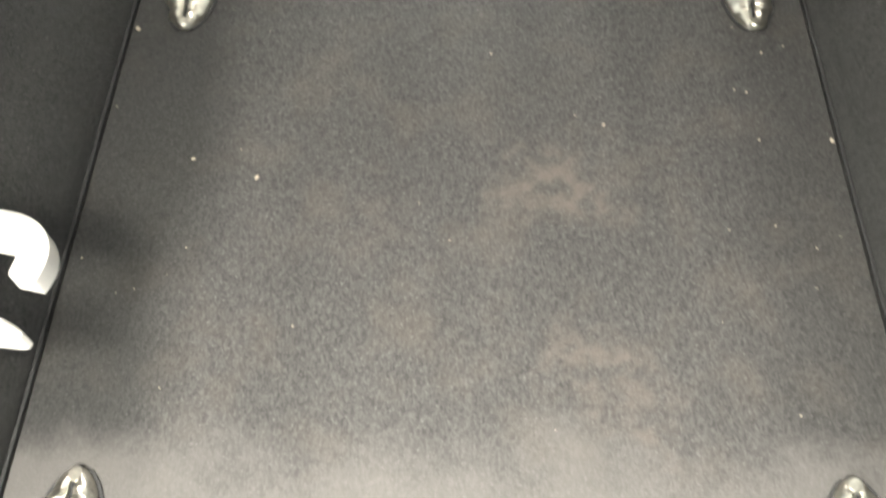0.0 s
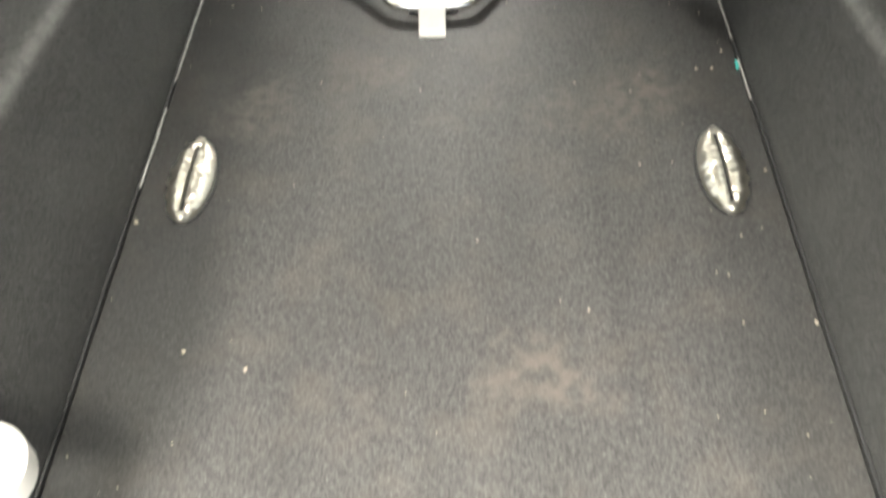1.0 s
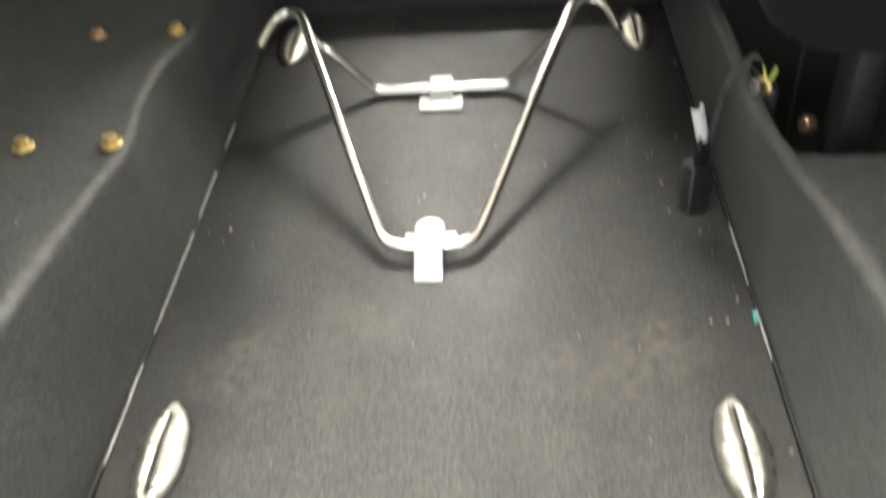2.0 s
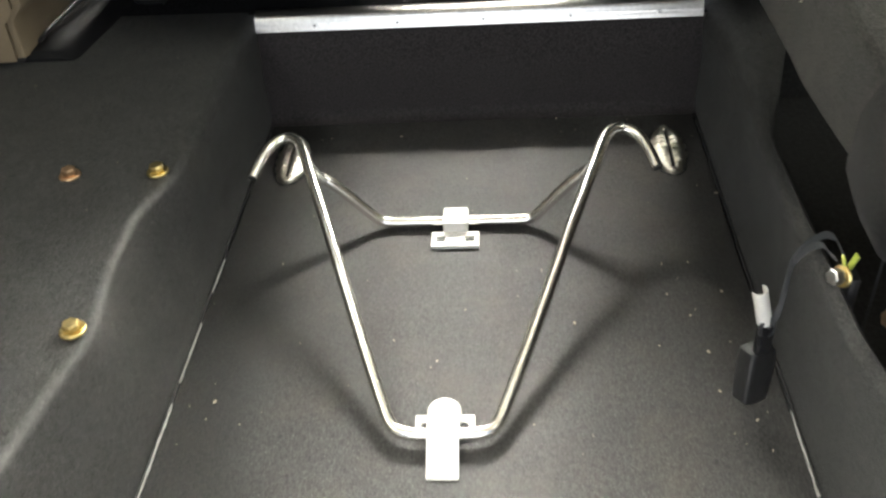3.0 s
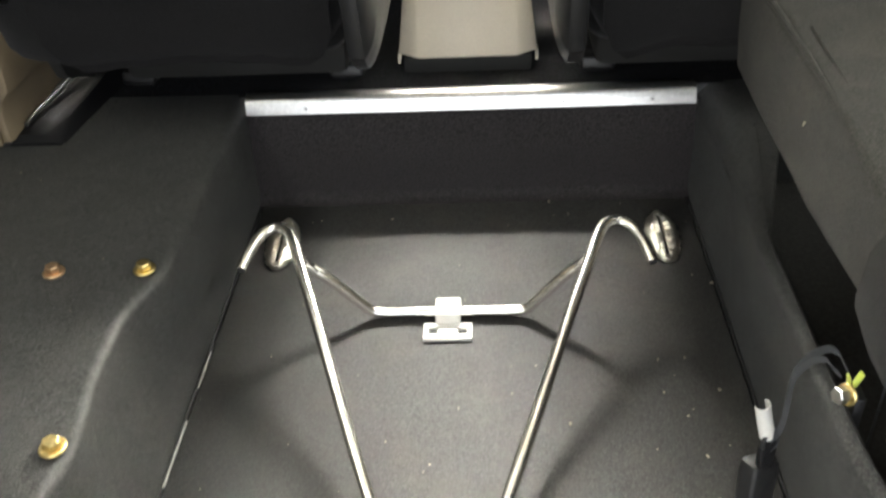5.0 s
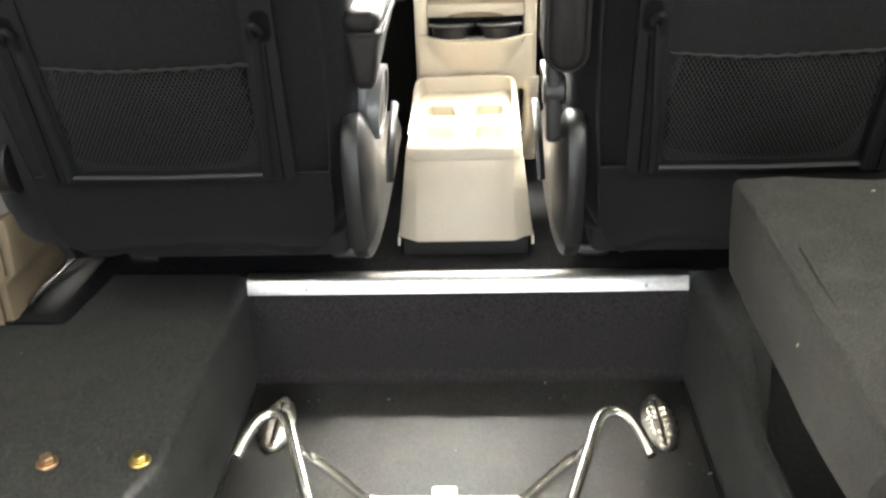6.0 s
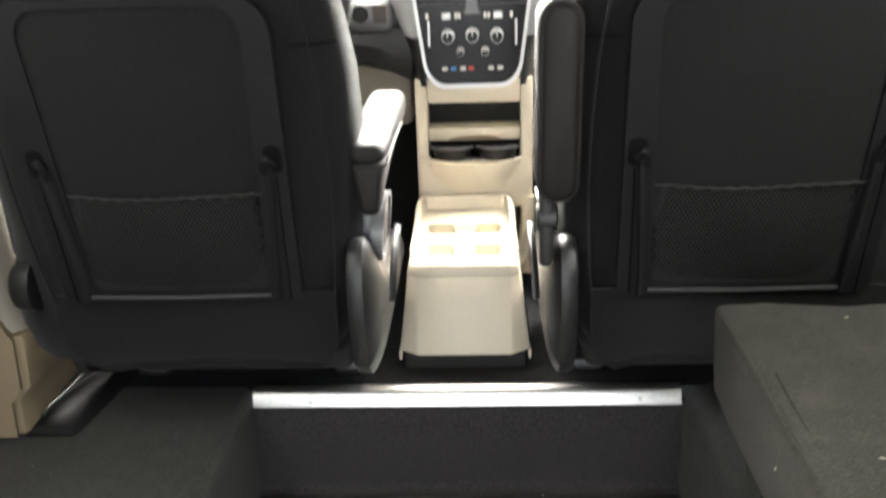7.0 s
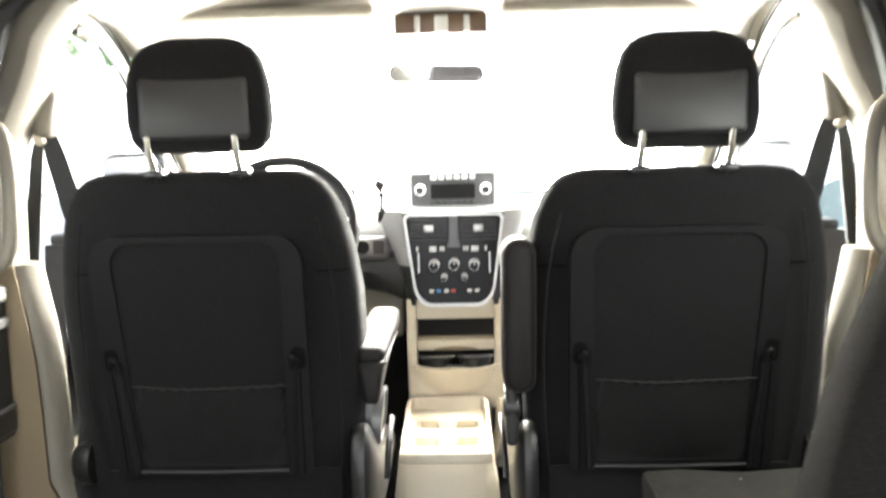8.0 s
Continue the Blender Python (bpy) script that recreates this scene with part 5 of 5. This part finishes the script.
    if v.co.x < 0.40:
        v.co.x += 0.002 * pull + 0.008 * (1 - (v.co.z - 0.466) / 0.134) + 0.004 * pull * math.sin(v.co.y * 150 + v.co.z * 40)
    up_by = min(1.0, max(0.0, (v.co.z - 0.466) / 0.134))
    v.co.z += 0.022 * pull * (1 - up_by) - 0.012 * pull * pull * up_by
    if v.co.z > 0.55:
        v.co.z += 0.006 * noise.noise(Vector((v.co.x * 9, v.co.y * 7, 0.4))) - 0.0015 * max(0, 0.42 - v.co.x) / 0.07
part("seat_cushion", wobble(wobble(cu, 0.003, 9), 0.0022, 26), CLOTH, ss)
part("cushion_piping", tube([(0.350, 1.93, 0.594), (0.3495, 1.85, 0.599), (0.3495, 1.73, 0.597), (0.350, 1.63, 0.593), (0.352, 1.56, 0.586), (0.356, 1.50, 0.577)], 0.0032, 6, 2), CLOTH, ss, "grey piping on the cushion edge")
part("cushion_seam", tube([(0.372, 1.76, 0.5975), (0.370, 1.66, 0.594), (0.371, 1.58, 0.587), (0.374, 1.51, 0.578)], 0.0022, 6, 2), CLOTH, ss)
rings = []
for z, xa, yb, t in ((0.425, 0.42, 1.39, 0.06), (0.432, 0.380, 1.40, 0.13), (0.452, 0.350, 1.41, 0.175), (0.48, 0.338, 1.413, 0.19), (0.53, 0.336, 1.405, 0.19), (0.60, 0.343, 1.38, 0.17), (0.67, 0.358, 1.35, 0.15), (0.80, 0.38, 1.31, 0.13), (0.92, 0.396, 1.28, 0.12), (1.02, 0.422, 1.26, 0.11), (1.10, 0.452, 1.25, 0.09), (1.15, 0.49, 1.25, 0.05)):
    ring = []
    xm, hw = 0.60, 0.60 - xa
    for i in range(32):
        a = 2 * math.pi * i / 32
        ca, sa = math.cos(a), math.sin(a)
        ring.append((xm + hw * math.copysign(abs(ca) ** 0.4, ca), yb + 0.5 * t * math.copysign(abs(sa) ** 0.7, sa) + 0.02 * (abs(ca) ** 3) * (1 if sa > 0 else 0), z))
    rings.append(ring)
part("backrest", wobble(loft(rings), 0.005, 8), FABRIC_SIDE, ss, "dark grey cloth backrest")
part("seat_pan", box(0.40, 0.78, 1.40, 1.90, 0.436, 0.472, 0.012), PLASTIC, ss)
part("floor_leg", box(0.50, 0.54, 1.50, 1.56, 0.016, 0.44, 0.006), PLASTIC, ss)
part("floor_leg", box(0.70, 0.74, 1.50, 1.56, 0.016, 0.44, 0.006), PLASTIC, ss)
part("latch_bar", join(*[rod((0.420 + 0.009 * i, 1.53, 0.362), (0.427 + 0.009 * i, 1.53, 0.362), 0.009) for i in range(6)], rod((0.42, 1.53, 0.362), (0.478, 1.53, 0.362), 0.006)), GREYPL, ss, "ribbed grey latch bar")
part("release_rod", rod((0.472, 1.595, 0.02), (0.468, 1.60, 0.438), 0.0016, 8), GREYPL, ss)
part("leg_bolt", rod((0.49, 1.565, 0.20), (0.475, 1.562, 0.205), 0.012, 6), COPPER, ss, "brownish bolt")

# ---- hardware on the floor ----
CX = -0.034
fr = thing("wheelchair_dock_frame", (CX, 1.8, 0.0), "chromed tube wheelchair docking frame clamped to the carpet", "docking frame")
half = [(0.0, 1.551, 0.020), (0.046, 1.552, 0.020), (0.068, 1.560, 0.022), (0.081, 1.590, 0.031), (0.1375, 1.74, 0.080), (0.181, 1.86, 0.119), (0.2215, 1.968, 0.148), (0.238, 2.016, 0.160), (0.252, 2.042, 0.163), (0.274, 2.053, 0.160), (0.296, 2.042, 0.155), (0.309, 2.012, 0.146), (0.319, 1.978, 0.132)]
vpath = smooth_path([(CX - x, y, z) for x, y, z in reversed(half)] + [(CX + x, y, z) for x, y, z in half[1:]], 2)
part("v_tube", tube(vpath, 0.0091, 14), CHROME, fr)
cross = [(CX + k * u, y, z) for k, us in ((-1, ((0.212, 1.999, 0.116), (0.19, 2.000, 0.098), (0.132, 2.008, 0.022), (0.117, 2.009, 0.013), (0.06, 2.009, 0.013))), (1, ((0.06, 2.009, 0.013), (0.119, 2.009, 0.013), (0.134, 2.008, 0.022), (0.192, 2.000, 0.098), (0.213, 1.999, 0.116)))) for u, y, z in us]
part("cross_tube", tube(cross, 0.0093, 14, 2), CHROME, fr)
for k in (-1, 1):
    part("tube_lug", turned(box(-0.008, 0.008, -0.004, 0.004, -0.020, 0.020, 0.003), pose(CX + k * 0.217, 1.990, 0.128, -10, k * 35, 0)), CHROME, fr)
    part("lug_rivet", rod((CX + k * 0.219, 1.993, 0.129), (CX + k * 0.217, 1.980, 0.131), 0.0055, 10), CHROME, fr)
    part("tube_end", rod((CX + k * 0.3175, 1.984, 0.1345), (CX + k * 0.3195, 1.9765, 0.131), 0.0065), RUBBER, fr)


def slotted_plate(y0, y1, z0, z1):
    """One plate with two slots through it."""
    xs, ys = [CX + u for u in (-0.039, -0.032, -0.016, 0.016, 0.032, 0.039)], [y0, y0 + 0.011, y1 - 0.011, y1]
    bm = bmesh.new()
    g = [[bm.verts.new((x, y, z0)) for x in xs] for y in ys]
    faces = [bm.faces.new((g[j][i], g[j][i + 1], g[j + 1][i + 1], g[j + 1][i])) for j in range(3) for i in range(5) if not (j == 1 and i in (1, 3))]
    up = bmesh.ops.extrude_face_region(bm, geom=faces)
    bmesh.ops.translate(bm, vec=(0, 0, z1 - z0), verts=[v for v in up["geom"] if isinstance(v, bmesh.types.BMVert)])
    return bm


def clamp(yc, strap):
    c = thing("floor_clamp", (CX, yc, 0.0), "white painted clamp holding the chromed tube to the floor", "clamp", "frame clamps")
    if strap:
        part("base_plate", slotted_plate(1.560, 1.593, 0.002, 0.008), WHITE, c)
        prof = [(1.495, 0.004), (1.499, 0.006), (1.515, 0.014), (1.535, 0.030), (1.554, 0.0345), (1.570, 0.030), (1.586, 0.022)]
        rings = [[(CX - 0.0205, y, z), (CX + 0.0205, y, z), (CX + 0.0205, y, z - 0.005), (CX - 0.0205, y, z - 0.005)] for y, z in [(p.x, p.y) for p in smooth_path([(a, b, 0) for a, b in prof], 2)]]
        part("hold_strap", loft(rings), WHITE, c)
        part("strap_boss", rod((CX, 1.586, 0.004), (CX, 1.586, 0.028), 0.0225, 28), WHITE, c)
        pts = ((-0.025, 1.5765), (0.025, 1.5765))
    else:
        part("base_plate", slotted_plate(1.949, 1.986, 0.002, 0.008), WHITE, c)
        part("clamp_block", box(CX - 0.0205, CX + 0.0205, 1.985, 2.029, 0.003, 0.0275, 0.003), WHITE, c)
        pts = ((-0.025, 1.9675), (0.025, 1.9675))
    for u, y in pts:
        part("plate_screw", rod((CX + u, y, 0.001), (CX + u, y, 0.0062), 0.0062, 14), GREYPL, c)
    return c


clamp(1.58, True)
clamp(1.98, False)


def anchor():
    a = thing("floor_anchor", (0.35, 1.19, 0.0), "bright cast metal tie-down anchor set in the carpet", "tie-down anchor", "floor anchors")
    half_w = lambda v: 0.0275 * max(0.0, 1 - (v / 0.0760) ** 2) ** 0.58
    vs = np.linspace(-0.075, 0.075, 31)
    for k, nm in ((-1, "inner_jaw"), (1, "outer_jaw")):
        rings = []
        for i, v in enumerate(vs):
            w = half_w(v) + 0.003
            g = 0.0026
            teeth = 0.0018 * math.sin(i * 1.25) if k > 0 else 0.0
            h = (0.004 + 0.016 * max(0, 1 - (v / 0.078) ** 2) ** 0.6) * (1 + 0.13 * math.sin(i * 2.2 + k) + 0.10 * noise.noise(Vector((i * 1.3, k, 5))))
            rings.append([(0.35 + k * u, 1.19 + v, z) for u, z in ((g, 0.001), (g, h * 0.85), (g + (w - g) * 0.30, h), (g + (w - g) * 0.65, h * 0.82), (w + teeth, h * 0.35), (w + teeth, 0.001))])
        part(nm, loft(rings), CAST, a)
    part("belt_slot", box(0.3478, 0.3522, 1.125, 1.255, 0.001, 0.009), GREYPL, a)
    for v in (-0.069, 0.069):
        part("end_rivet", rod((0.35, 1.19 + v, 0.001), (0.35, 1.19 + v, 0.011), 0.0075, 12), CAST, a)
    part("rubber_gasket", slab([(u * 1.0, v) for v in vs for u in (half_w(v) + 0.007,)] + [(-half_w(v) - 0.007, v) for v in reversed(vs)], lambda u, v, d: (0.35 + u, 1.19 + v, d), 0.0005, 0.0025), RUBBER, a)
    return a


first = anchor()
for x, y, rz in ((-0.348, 1.192, 180), (0.349, 2.220, 0), (-0.351, 2.220, 180), (0.349, 0.487, 0), (-0.348, 0.487, 180)):
    copy_thing(first, pose(x, y, 0, 0, 0, rz))


def hex_bolt(x, y, z, material, label, tilt_deg=0):
    b = thing("floor_bolt", (x, y, z), label, "bolt", "shelf bolts")
    part("washer", rod((x, y, z), (x, y, z + 0.0045), 0.0155, 20), material, b)
    part("bolt_head", rod((x, y, z + 0.0045), (x, y, z + 0.014), 0.0105, 6), material, b)
    return b


for x, y, m, lb in ((-0.566, 1.841, COPPER, "brownish zinc hex bolt in the black shelf carpet"), (-0.4385, 1.844, YELLOW, "yellow zinc hex bolt in the black shelf carpet"),
                    (-0.443, 1.526, YELLOW, "yellow zinc hex bolt in the black shelf carpet"), (-0.566, 1.526, YELLOW, "yellow zinc hex bolt in the black shelf carpet")):
    hex_bolt(x, y, 0.2375, m, lb)

# claw latch on the left wall
cl = thing("claw_latch", (-0.42, 0.70, 0.15), "white metal claw latch on the carpeted wall", "latch")
claw = smooth_path([(-0.43, 0.712, 0.176), (-0.392, 0.713, 0.178), (-0.359, 0.705, 0.178), (-0.345, 0.683, 0.178), (-0.350, 0.660, 0.178)], 2)


def jaw(path, widths, top):
    """A flat-sided cast jaw along path: thicker than wide, with a chamfered upper face."""
    rings = []
    for i, c in enumerate(path):
        d = (path[min(i + 1, len(path) - 1)] - path[max(i - 1, 0)]).normalized()
        n = Vector((-d.y, d.x, 0)).normalized()
        w = widths[i]
        rings.append([c + n * (w * a) + Vector((0, 0, top * b)) for a, b in ((-1, -1), (-1, 0.5), (-0.75, 0.95), (0.55, 1.0), (1, 0.55), (1, -1))])
    return loft(rings)


part("upper_jaw", jaw(claw, [0.0155 - 0.004 * (i / (len(claw) - 1)) ** 2 for i in range(len(claw))], 0.014), WHITE, cl)
low = smooth_path([(-0.43, 0.622, 0.170), (-0.39, 0.622, 0.173), (-0.36, 0.618, 0.176), (-0.336, 0.609, 0.177)], 2)
part("lower_jaw", jaw(low, [0.016 - 0.014 * (i / (len(low) - 1)) ** 1.6 for i in range(len(low))], 0.010), WHITE, cl)
part("mounting_plate", box(-0.440, -0.428, 0.56, 0.76, 0.10, 0.21, 0.004), GREYPL, cl)

# buckle hanging by its strap over the right wall
bk = thing("hanging_buckle", (0.37, 1.60, 0.02), "black plastic belt buckle hanging with a white tag", "buckle")
part("buckle_body", turned(loft([[(u * w, v * t, z) for u, v in round_rect(1, 1, 0.35, 3)] for z, w, t in ((-0.040, 0.014, 0.010), (-0.036, 0.019, 0.013), (0.02, 0.021, 0.015), (0.034, 0.019, 0.014), (0.040, 0.012, 0.009))]), pose(0.358, 1.603, 0.075, -12, 10, 25)), PLASTIC, bk)
part("buckle_neck", turned(box(-0.011, 0.011, -0.006, 0.006, -0.022, 0.022, 0.004), pose(0.362, 1.606, 0.130, -8, 8, 25)), GLOSS, bk)
curl = [math.radians(a) for a in range(150, 391, 24)]
sleeve = [[(r * math.cos(a), r * math.sin(a), z) for a, r in [(a, 0.0092) for a in curl] + [(a, 0.0081) for a in curl[::-1]]] for z in (-0.027, -0.024, 0.022, 0.026)]
part("white_tag", turned(loft(sleeve), pose(0.354, 1.612, 0.180, -8, -12, 30)), WHITE, bk, "curled white plastic sleeve tag")
part("neck_loop", turned(tube([(0.010 * math.cos(a), 0, 0.013 * math.sin(a)) for a in np.linspace(0, 2 * math.pi, 17)], 0.0028, 8), pose(0.3635, 1.606, 0.150, -8, 8, 20)), PLASTIC, bk, "black plastic loop")
def ribbon(pts, half):
    """A flat strap along pts, half as wide to each side as the given vector."""
    w = Vector(half)
    t = Vector((0.0005, 0, 0.0005))
    return loft([[c - w - t, c + w - t, c + w + t, c - w + t] for c in smooth_path(pts, 2)])


part("strap", ribbon([(0.362, 1.607, 0.150), (0.370, 1.600, 0.175), (0.380, 1.622, 0.197), (0.393, 1.655, 0.210), (0.401, 1.657, 0.226), (0.410, 1.656, 0.241), (0.417, 1.650, 0.254), (0.422, 1.640, 0.266), (0.426, 1.626, 0.269), (0.429, 1.610, 0.262)], (-0.0015, 0.0035, 0.002)), BELT, bk)
part("loop_strand", ribbon([(0.395, 1.652, 0.214), (0.404, 1.650, 0.234), (0.412, 1.640, 0.250), (0.417, 1.632, 0.255), (0.421, 1.624, 0.249), (0.424, 1.612, 0.252)], (-0.001, 0.004, 0.001)), BELT, bk)
part("loop_strand", ribbon([(0.394, 1.660, 0.211), (0.404, 1.664, 0.230), (0.413, 1.660, 0.247), (0.420, 1.648, 0.259), (0.425, 1.634, 0.263)], (0.0, 0.0015, 0.0005)), BELT, bk)
ab = thing("anchor_bolt", (0.43, 1.584, 0.24), "zinc bolt with yellow green bracket at the opening's edge", "bolt")
part("bracket_ear", turned(box(-0.0015, 0.0015, -0.004, 0.004, -0.019, 0.019, 0.0012), pose(0.425, 1.588, 0.259, 8, -16, 0)), LIME, ab, "yellow green bracket ear")
part("bracket_tab", turned(box(-0.0015, 0.0015, -0.0045, 0.0045, -0.014, 0.014, 0.0012), pose(0.4345, 1.594, 0.258, -6, 22, 0)), LIME, ab, "yellow green bracket tab")
part("washer", rod((0.424, 1.582, 0.252), (0.420, 1.580, 0.253), 0.013, 18), YELLOW, ab)
part("bolt_head", rod((0.420, 1.580, 0.253), (0.408, 1.576, 0.256), 0.0095, 6), ALU, ab)
part("bracket_foot", box(0.4275, 0.440, 1.57, 1.605, 0.18, 0.255, 0.003), PLASTIC, ab)

# crumbs and lint on the carpet
rng = random.Random(5)


def crumbs(count, area, zf, smin, smax):
    bm = bmesh.new()
    for _ in range(count):
        x, y = rng.uniform(*area[0]), rng.uniform(*area[1])
        if abs(x) < 0.25 and rng.random() < 0.6:
            x = math.copysign(rng.uniform(0.28, 0.41), x)
        s = rng.uniform(smin, smax)
        m = pose(x, y, zf + s * 0.4, rng.uniform(0, 90), rng.uniform(0, 90), rng.uniform(0, 360)) @ Matrix.Diagonal((s * rng.uniform(0.7, 1.8), s, s * 0.7, 1))
        bmesh.ops.create_icosphere(bm, subdivisions=1, radius=0.5, matrix=m)
    return bm


solid("carpet_crumbs", crumbs(100, ((-0.40, 0.41), (0.6, 2.34)), 0.001, 0.001, 0.0028), LINT, "pale crumbs and lint scattered on the black carpet", "crumbs", "stuff")
known = bmesh.new()
for x, y, s in ((-0.356, 1.624, 0.007), (0.148, 1.770, 0.006), (0.330, 1.709, 0.006), (-0.406, 1.118, 0.008), (0.411, 2.085, 0.008), (-0.051, 1.697, 0.004), (0.151, 2.345, 0.006), (-0.228, 0.892, 0.006), (-0.303, 0.917, 0.005), (0.409, 0.945, 0.006), (0.292, 1.900, 0.004), (0.333, 1.903, 0.004), (0.290, 1.830, 0.004), (0.372, 1.834, 0.005), (0.264, 1.722, 0.003), (0.317, 1.783, 0.004), (-0.116, 1.739, 0.003), (0.332, 1.636, 0.005), (0.370, 1.586, 0.005), (-0.151, 2.296, 0.005), (0.395, 1.44, 0.006), (0.374, 1.40, 0.006), (0.352, 1.40, 0.005), (0.405, 1.188, 0.005), (0.158, 0.967, 0.004)):
    bmesh.ops.create_icosphere(known, subdivisions=1, radius=0.5, matrix=pose(x, y, 0.003, 0, 0, rng.uniform(0, 180)) @ Matrix.Diagonal((s * 1.2, s * 0.7, s * 0.5, 1)))
solid("large_crumbs", known, LINT, "larger pale crumbs lying on the black carpet", "crumbs", "stuff")
chip = bmesh.new()
for i in range(5):
    bmesh.ops.create_icosphere(chip, subdivisions=1, radius=0.5, matrix=pose(0.411 + rng.uniform(-0.002, 0.002), 1.398 + i * 0.004, 0.003, 0, 0, i * 40) @ Matrix.Diagonal((0.005, 0.006, 0.003, 1)))
solid("paint_chip", chip, TEAL, "teal paint fleck on the carpet edge", "paint fleck", "stuff")
def fibres(places, z_tilt):
    bm = bmesh.new()
    for x, y, z, n in places:
        bmesh.ops.create_icosphere(bm, subdivisions=1, radius=0.5, matrix=pose(x, y, z, z_tilt, 0, rng.uniform(0, 180)) @ Matrix.Diagonal((n, 0.0016, 0.0016, 1)))
    return bm


lint = bmesh.new()
bmesh.ops.create_icosphere(lint, subdivisions=1, radius=0.5, matrix=pose(0.342, 1.652, 0.547, 24, 0, 0) @ Matrix.Diagonal((0.002, 0.002, 0.008, 1)))
solid("seat_lint", lint, LINT, "pale fibre clinging to the grey seat cloth", "lint", "stuff")
solid("cushion_lint", fibres([(rng.uniform(0.40, 0.76), rng.uniform(1.50, 1.92), 0.600, rng.uniform(0.003, 0.008)) for _ in range(14)], 0), LINT, "pale lint scattered on the grey seat cushion", "lint", "stuff")
solid("shelf_lint", fibres([(rng.uniform(-0.80, -0.50), rng.uniform(1.1, 2.2), 0.2385, rng.uniform(0.002, 0.006)) for _ in range(16)], 0), LINT, "pale lint scattered on the black shelf carpet", "lint", "stuff")

# ---- outside ----
HAZE, _, hb = nodes_of("bright_haze")
hb.inputs["Base Color"].default_value = (0.8, 0.8, 0.8, 1)
hb.inputs["Emission Color"].default_value = (0.97, 0.99, 1.0, 1)
hb.inputs["Emission Strength"].default_value = 0.55
ring = [(32 * math.cos(2 * math.pi * i / 48), 32 * math.sin(2 * math.pi * i / 48)) for i in range(48)]
solid("backdrop", loft([[(x, y, z) for x, y in ring] for z in (-0.4, 7.0)], cap=False), HAZE, "bright overcast haze beyond the car park", "backdrop")

solid("ground", box(-60, 60, -60, 60, -0.36, -0.30), GROUND, "pale concrete car park", "ground", smooth=False)


def tree(x, y, h):
    t = thing("tree", (x - 1.1, y, -0.3), "leafy green tree beyond the side window", "tree")
    r = random.Random(int(x * 10) + 3)
    part("trunk", tube([(x - 1.1, y, -0.3), (x - 0.8, y, h * 0.3), (x, y + 0.1, h * 0.6)], [0.16, 0.12, 0.06], 8, 0), BARK, t)
    for k in range(5):
        a = k * 1.3
        part("limb", tube([(x, y, h * (0.5 + 0.02 * k)), (x + 0.4 + 0.6 * math.cos(a), y + 0.6 * math.sin(a), h * (0.72 + 0.02 * k))], [0.05, 0.02], 6), BARK, t)
    crown = bmesh.new()
    for _ in range(3000):
        d = Vector((r.gauss(0, 1), r.gauss(0, 1), r.gauss(0, 0.8)))
        c = Vector((x + 0.95, y, h * 0.72)) + d.normalized() * (h * 0.34 * r.random() ** 0.4 * (0.8 + 0.4 * noise.noise(d)))
        m = Matrix.Translation(c) @ Euler((r.uniform(0, 6), r.uniform(0, 6), r.uniform(0, 6))).to_matrix().to_4x4()
        crown.faces.new([crown.verts.new(m @ Vector(q)) for q in ((-0.16, 0, 0), (0, -0.08, 0), (0.16, 0, 0), (0, 0.08, 0))])
    part("crown", crown, LEAF, t, smooth=False)["kind"] = "stuff"


tree(-5.35, 12.3, 5.2)


def parked_car(x, y, rz):
    c = thing("parked_car", (0, 0, -0.3), "grey parked car outside the side window", "car")
    prof = [(-2.1, 0.1), (-2.15, 0.45), (-1.9, 0.62), (-1.2, 0.72), (-0.6, 1.12), (0.7, 1.14), (1.45, 0.75), (2.1, 0.68), (2.15, 0.3), (2.1, 0.1)]
    prof = [(p.x, p.y) for p in smooth_path([(a, b, 0) for a, b in prof], 2)]
    part("body", loft([[(sx * (1 - 0.22 * max(0, z - 0.7)), u, z * 1.27 - 0.32) for u, z in prof] for sx in (-0.88, -0.84, 0.84, 0.88)]), CARPAINT, c)
    for k in (-1, 1):
        part("side_window", turned(box(-0.004, 0.004, -0.75, 0.75, -0.17, 0.17, 0.003), pose(k * 0.842, 0.05, 0.80, 0, k * -9, 0)), DARKGLASS, c)
        for v in (-1.35, 1.35):
            w = part("wheel", rod((k * 0.70, v, 0.02), (k * 0.90, v, 0.02), 0.32, 24), RUBBER, c)
            part("rim", rod((k * 0.895, v, 0.02), (k * 0.91, v, 0.02), 0.2, 20), SILVER, w)
    c.matrix_world = pose(x, y, -0.3, 0, 0, rz)
    return c


parked_car(4.75, 9.3, 80)


def door_mirror(sign):
    m = thing("door_mirror", (sign * 1.03, 3.40, 1.08), "dark door mirror outside the front window", "door mirror", "door mirrors")
    shell = [[(sign * (1.035 + u * k), 3.40 + d, 1.085 + v * k) for u, v in round_rect(0.095, 0.068, 0.035, 5)] for d, k in ((0.0, 1.0), (0.02, 1.02), (0.07, 0.85), (0.10, 0.5))]
    part("shell", loft(shell), GLOSS, m)
    part("mirror_glass", slab(round_rect(0.085, 0.058, 0.03), lambda u, v, d: (sign * (1.035 + u), 3.385 - d - 0.22 * v, 1.080 + v), 0.0, 0.003), MIRROR, m, "silvered mirror glass")
    part("arm", tube([(sign * 0.95, 3.42, 1.05), (sign * 0.90, 3.42, 1.01), (sign * 0.862, 3.40, 0.985)], 0.022, 10, 1), GLOSS, m)


for sx in (-1, 1):
    door_mirror(sx)
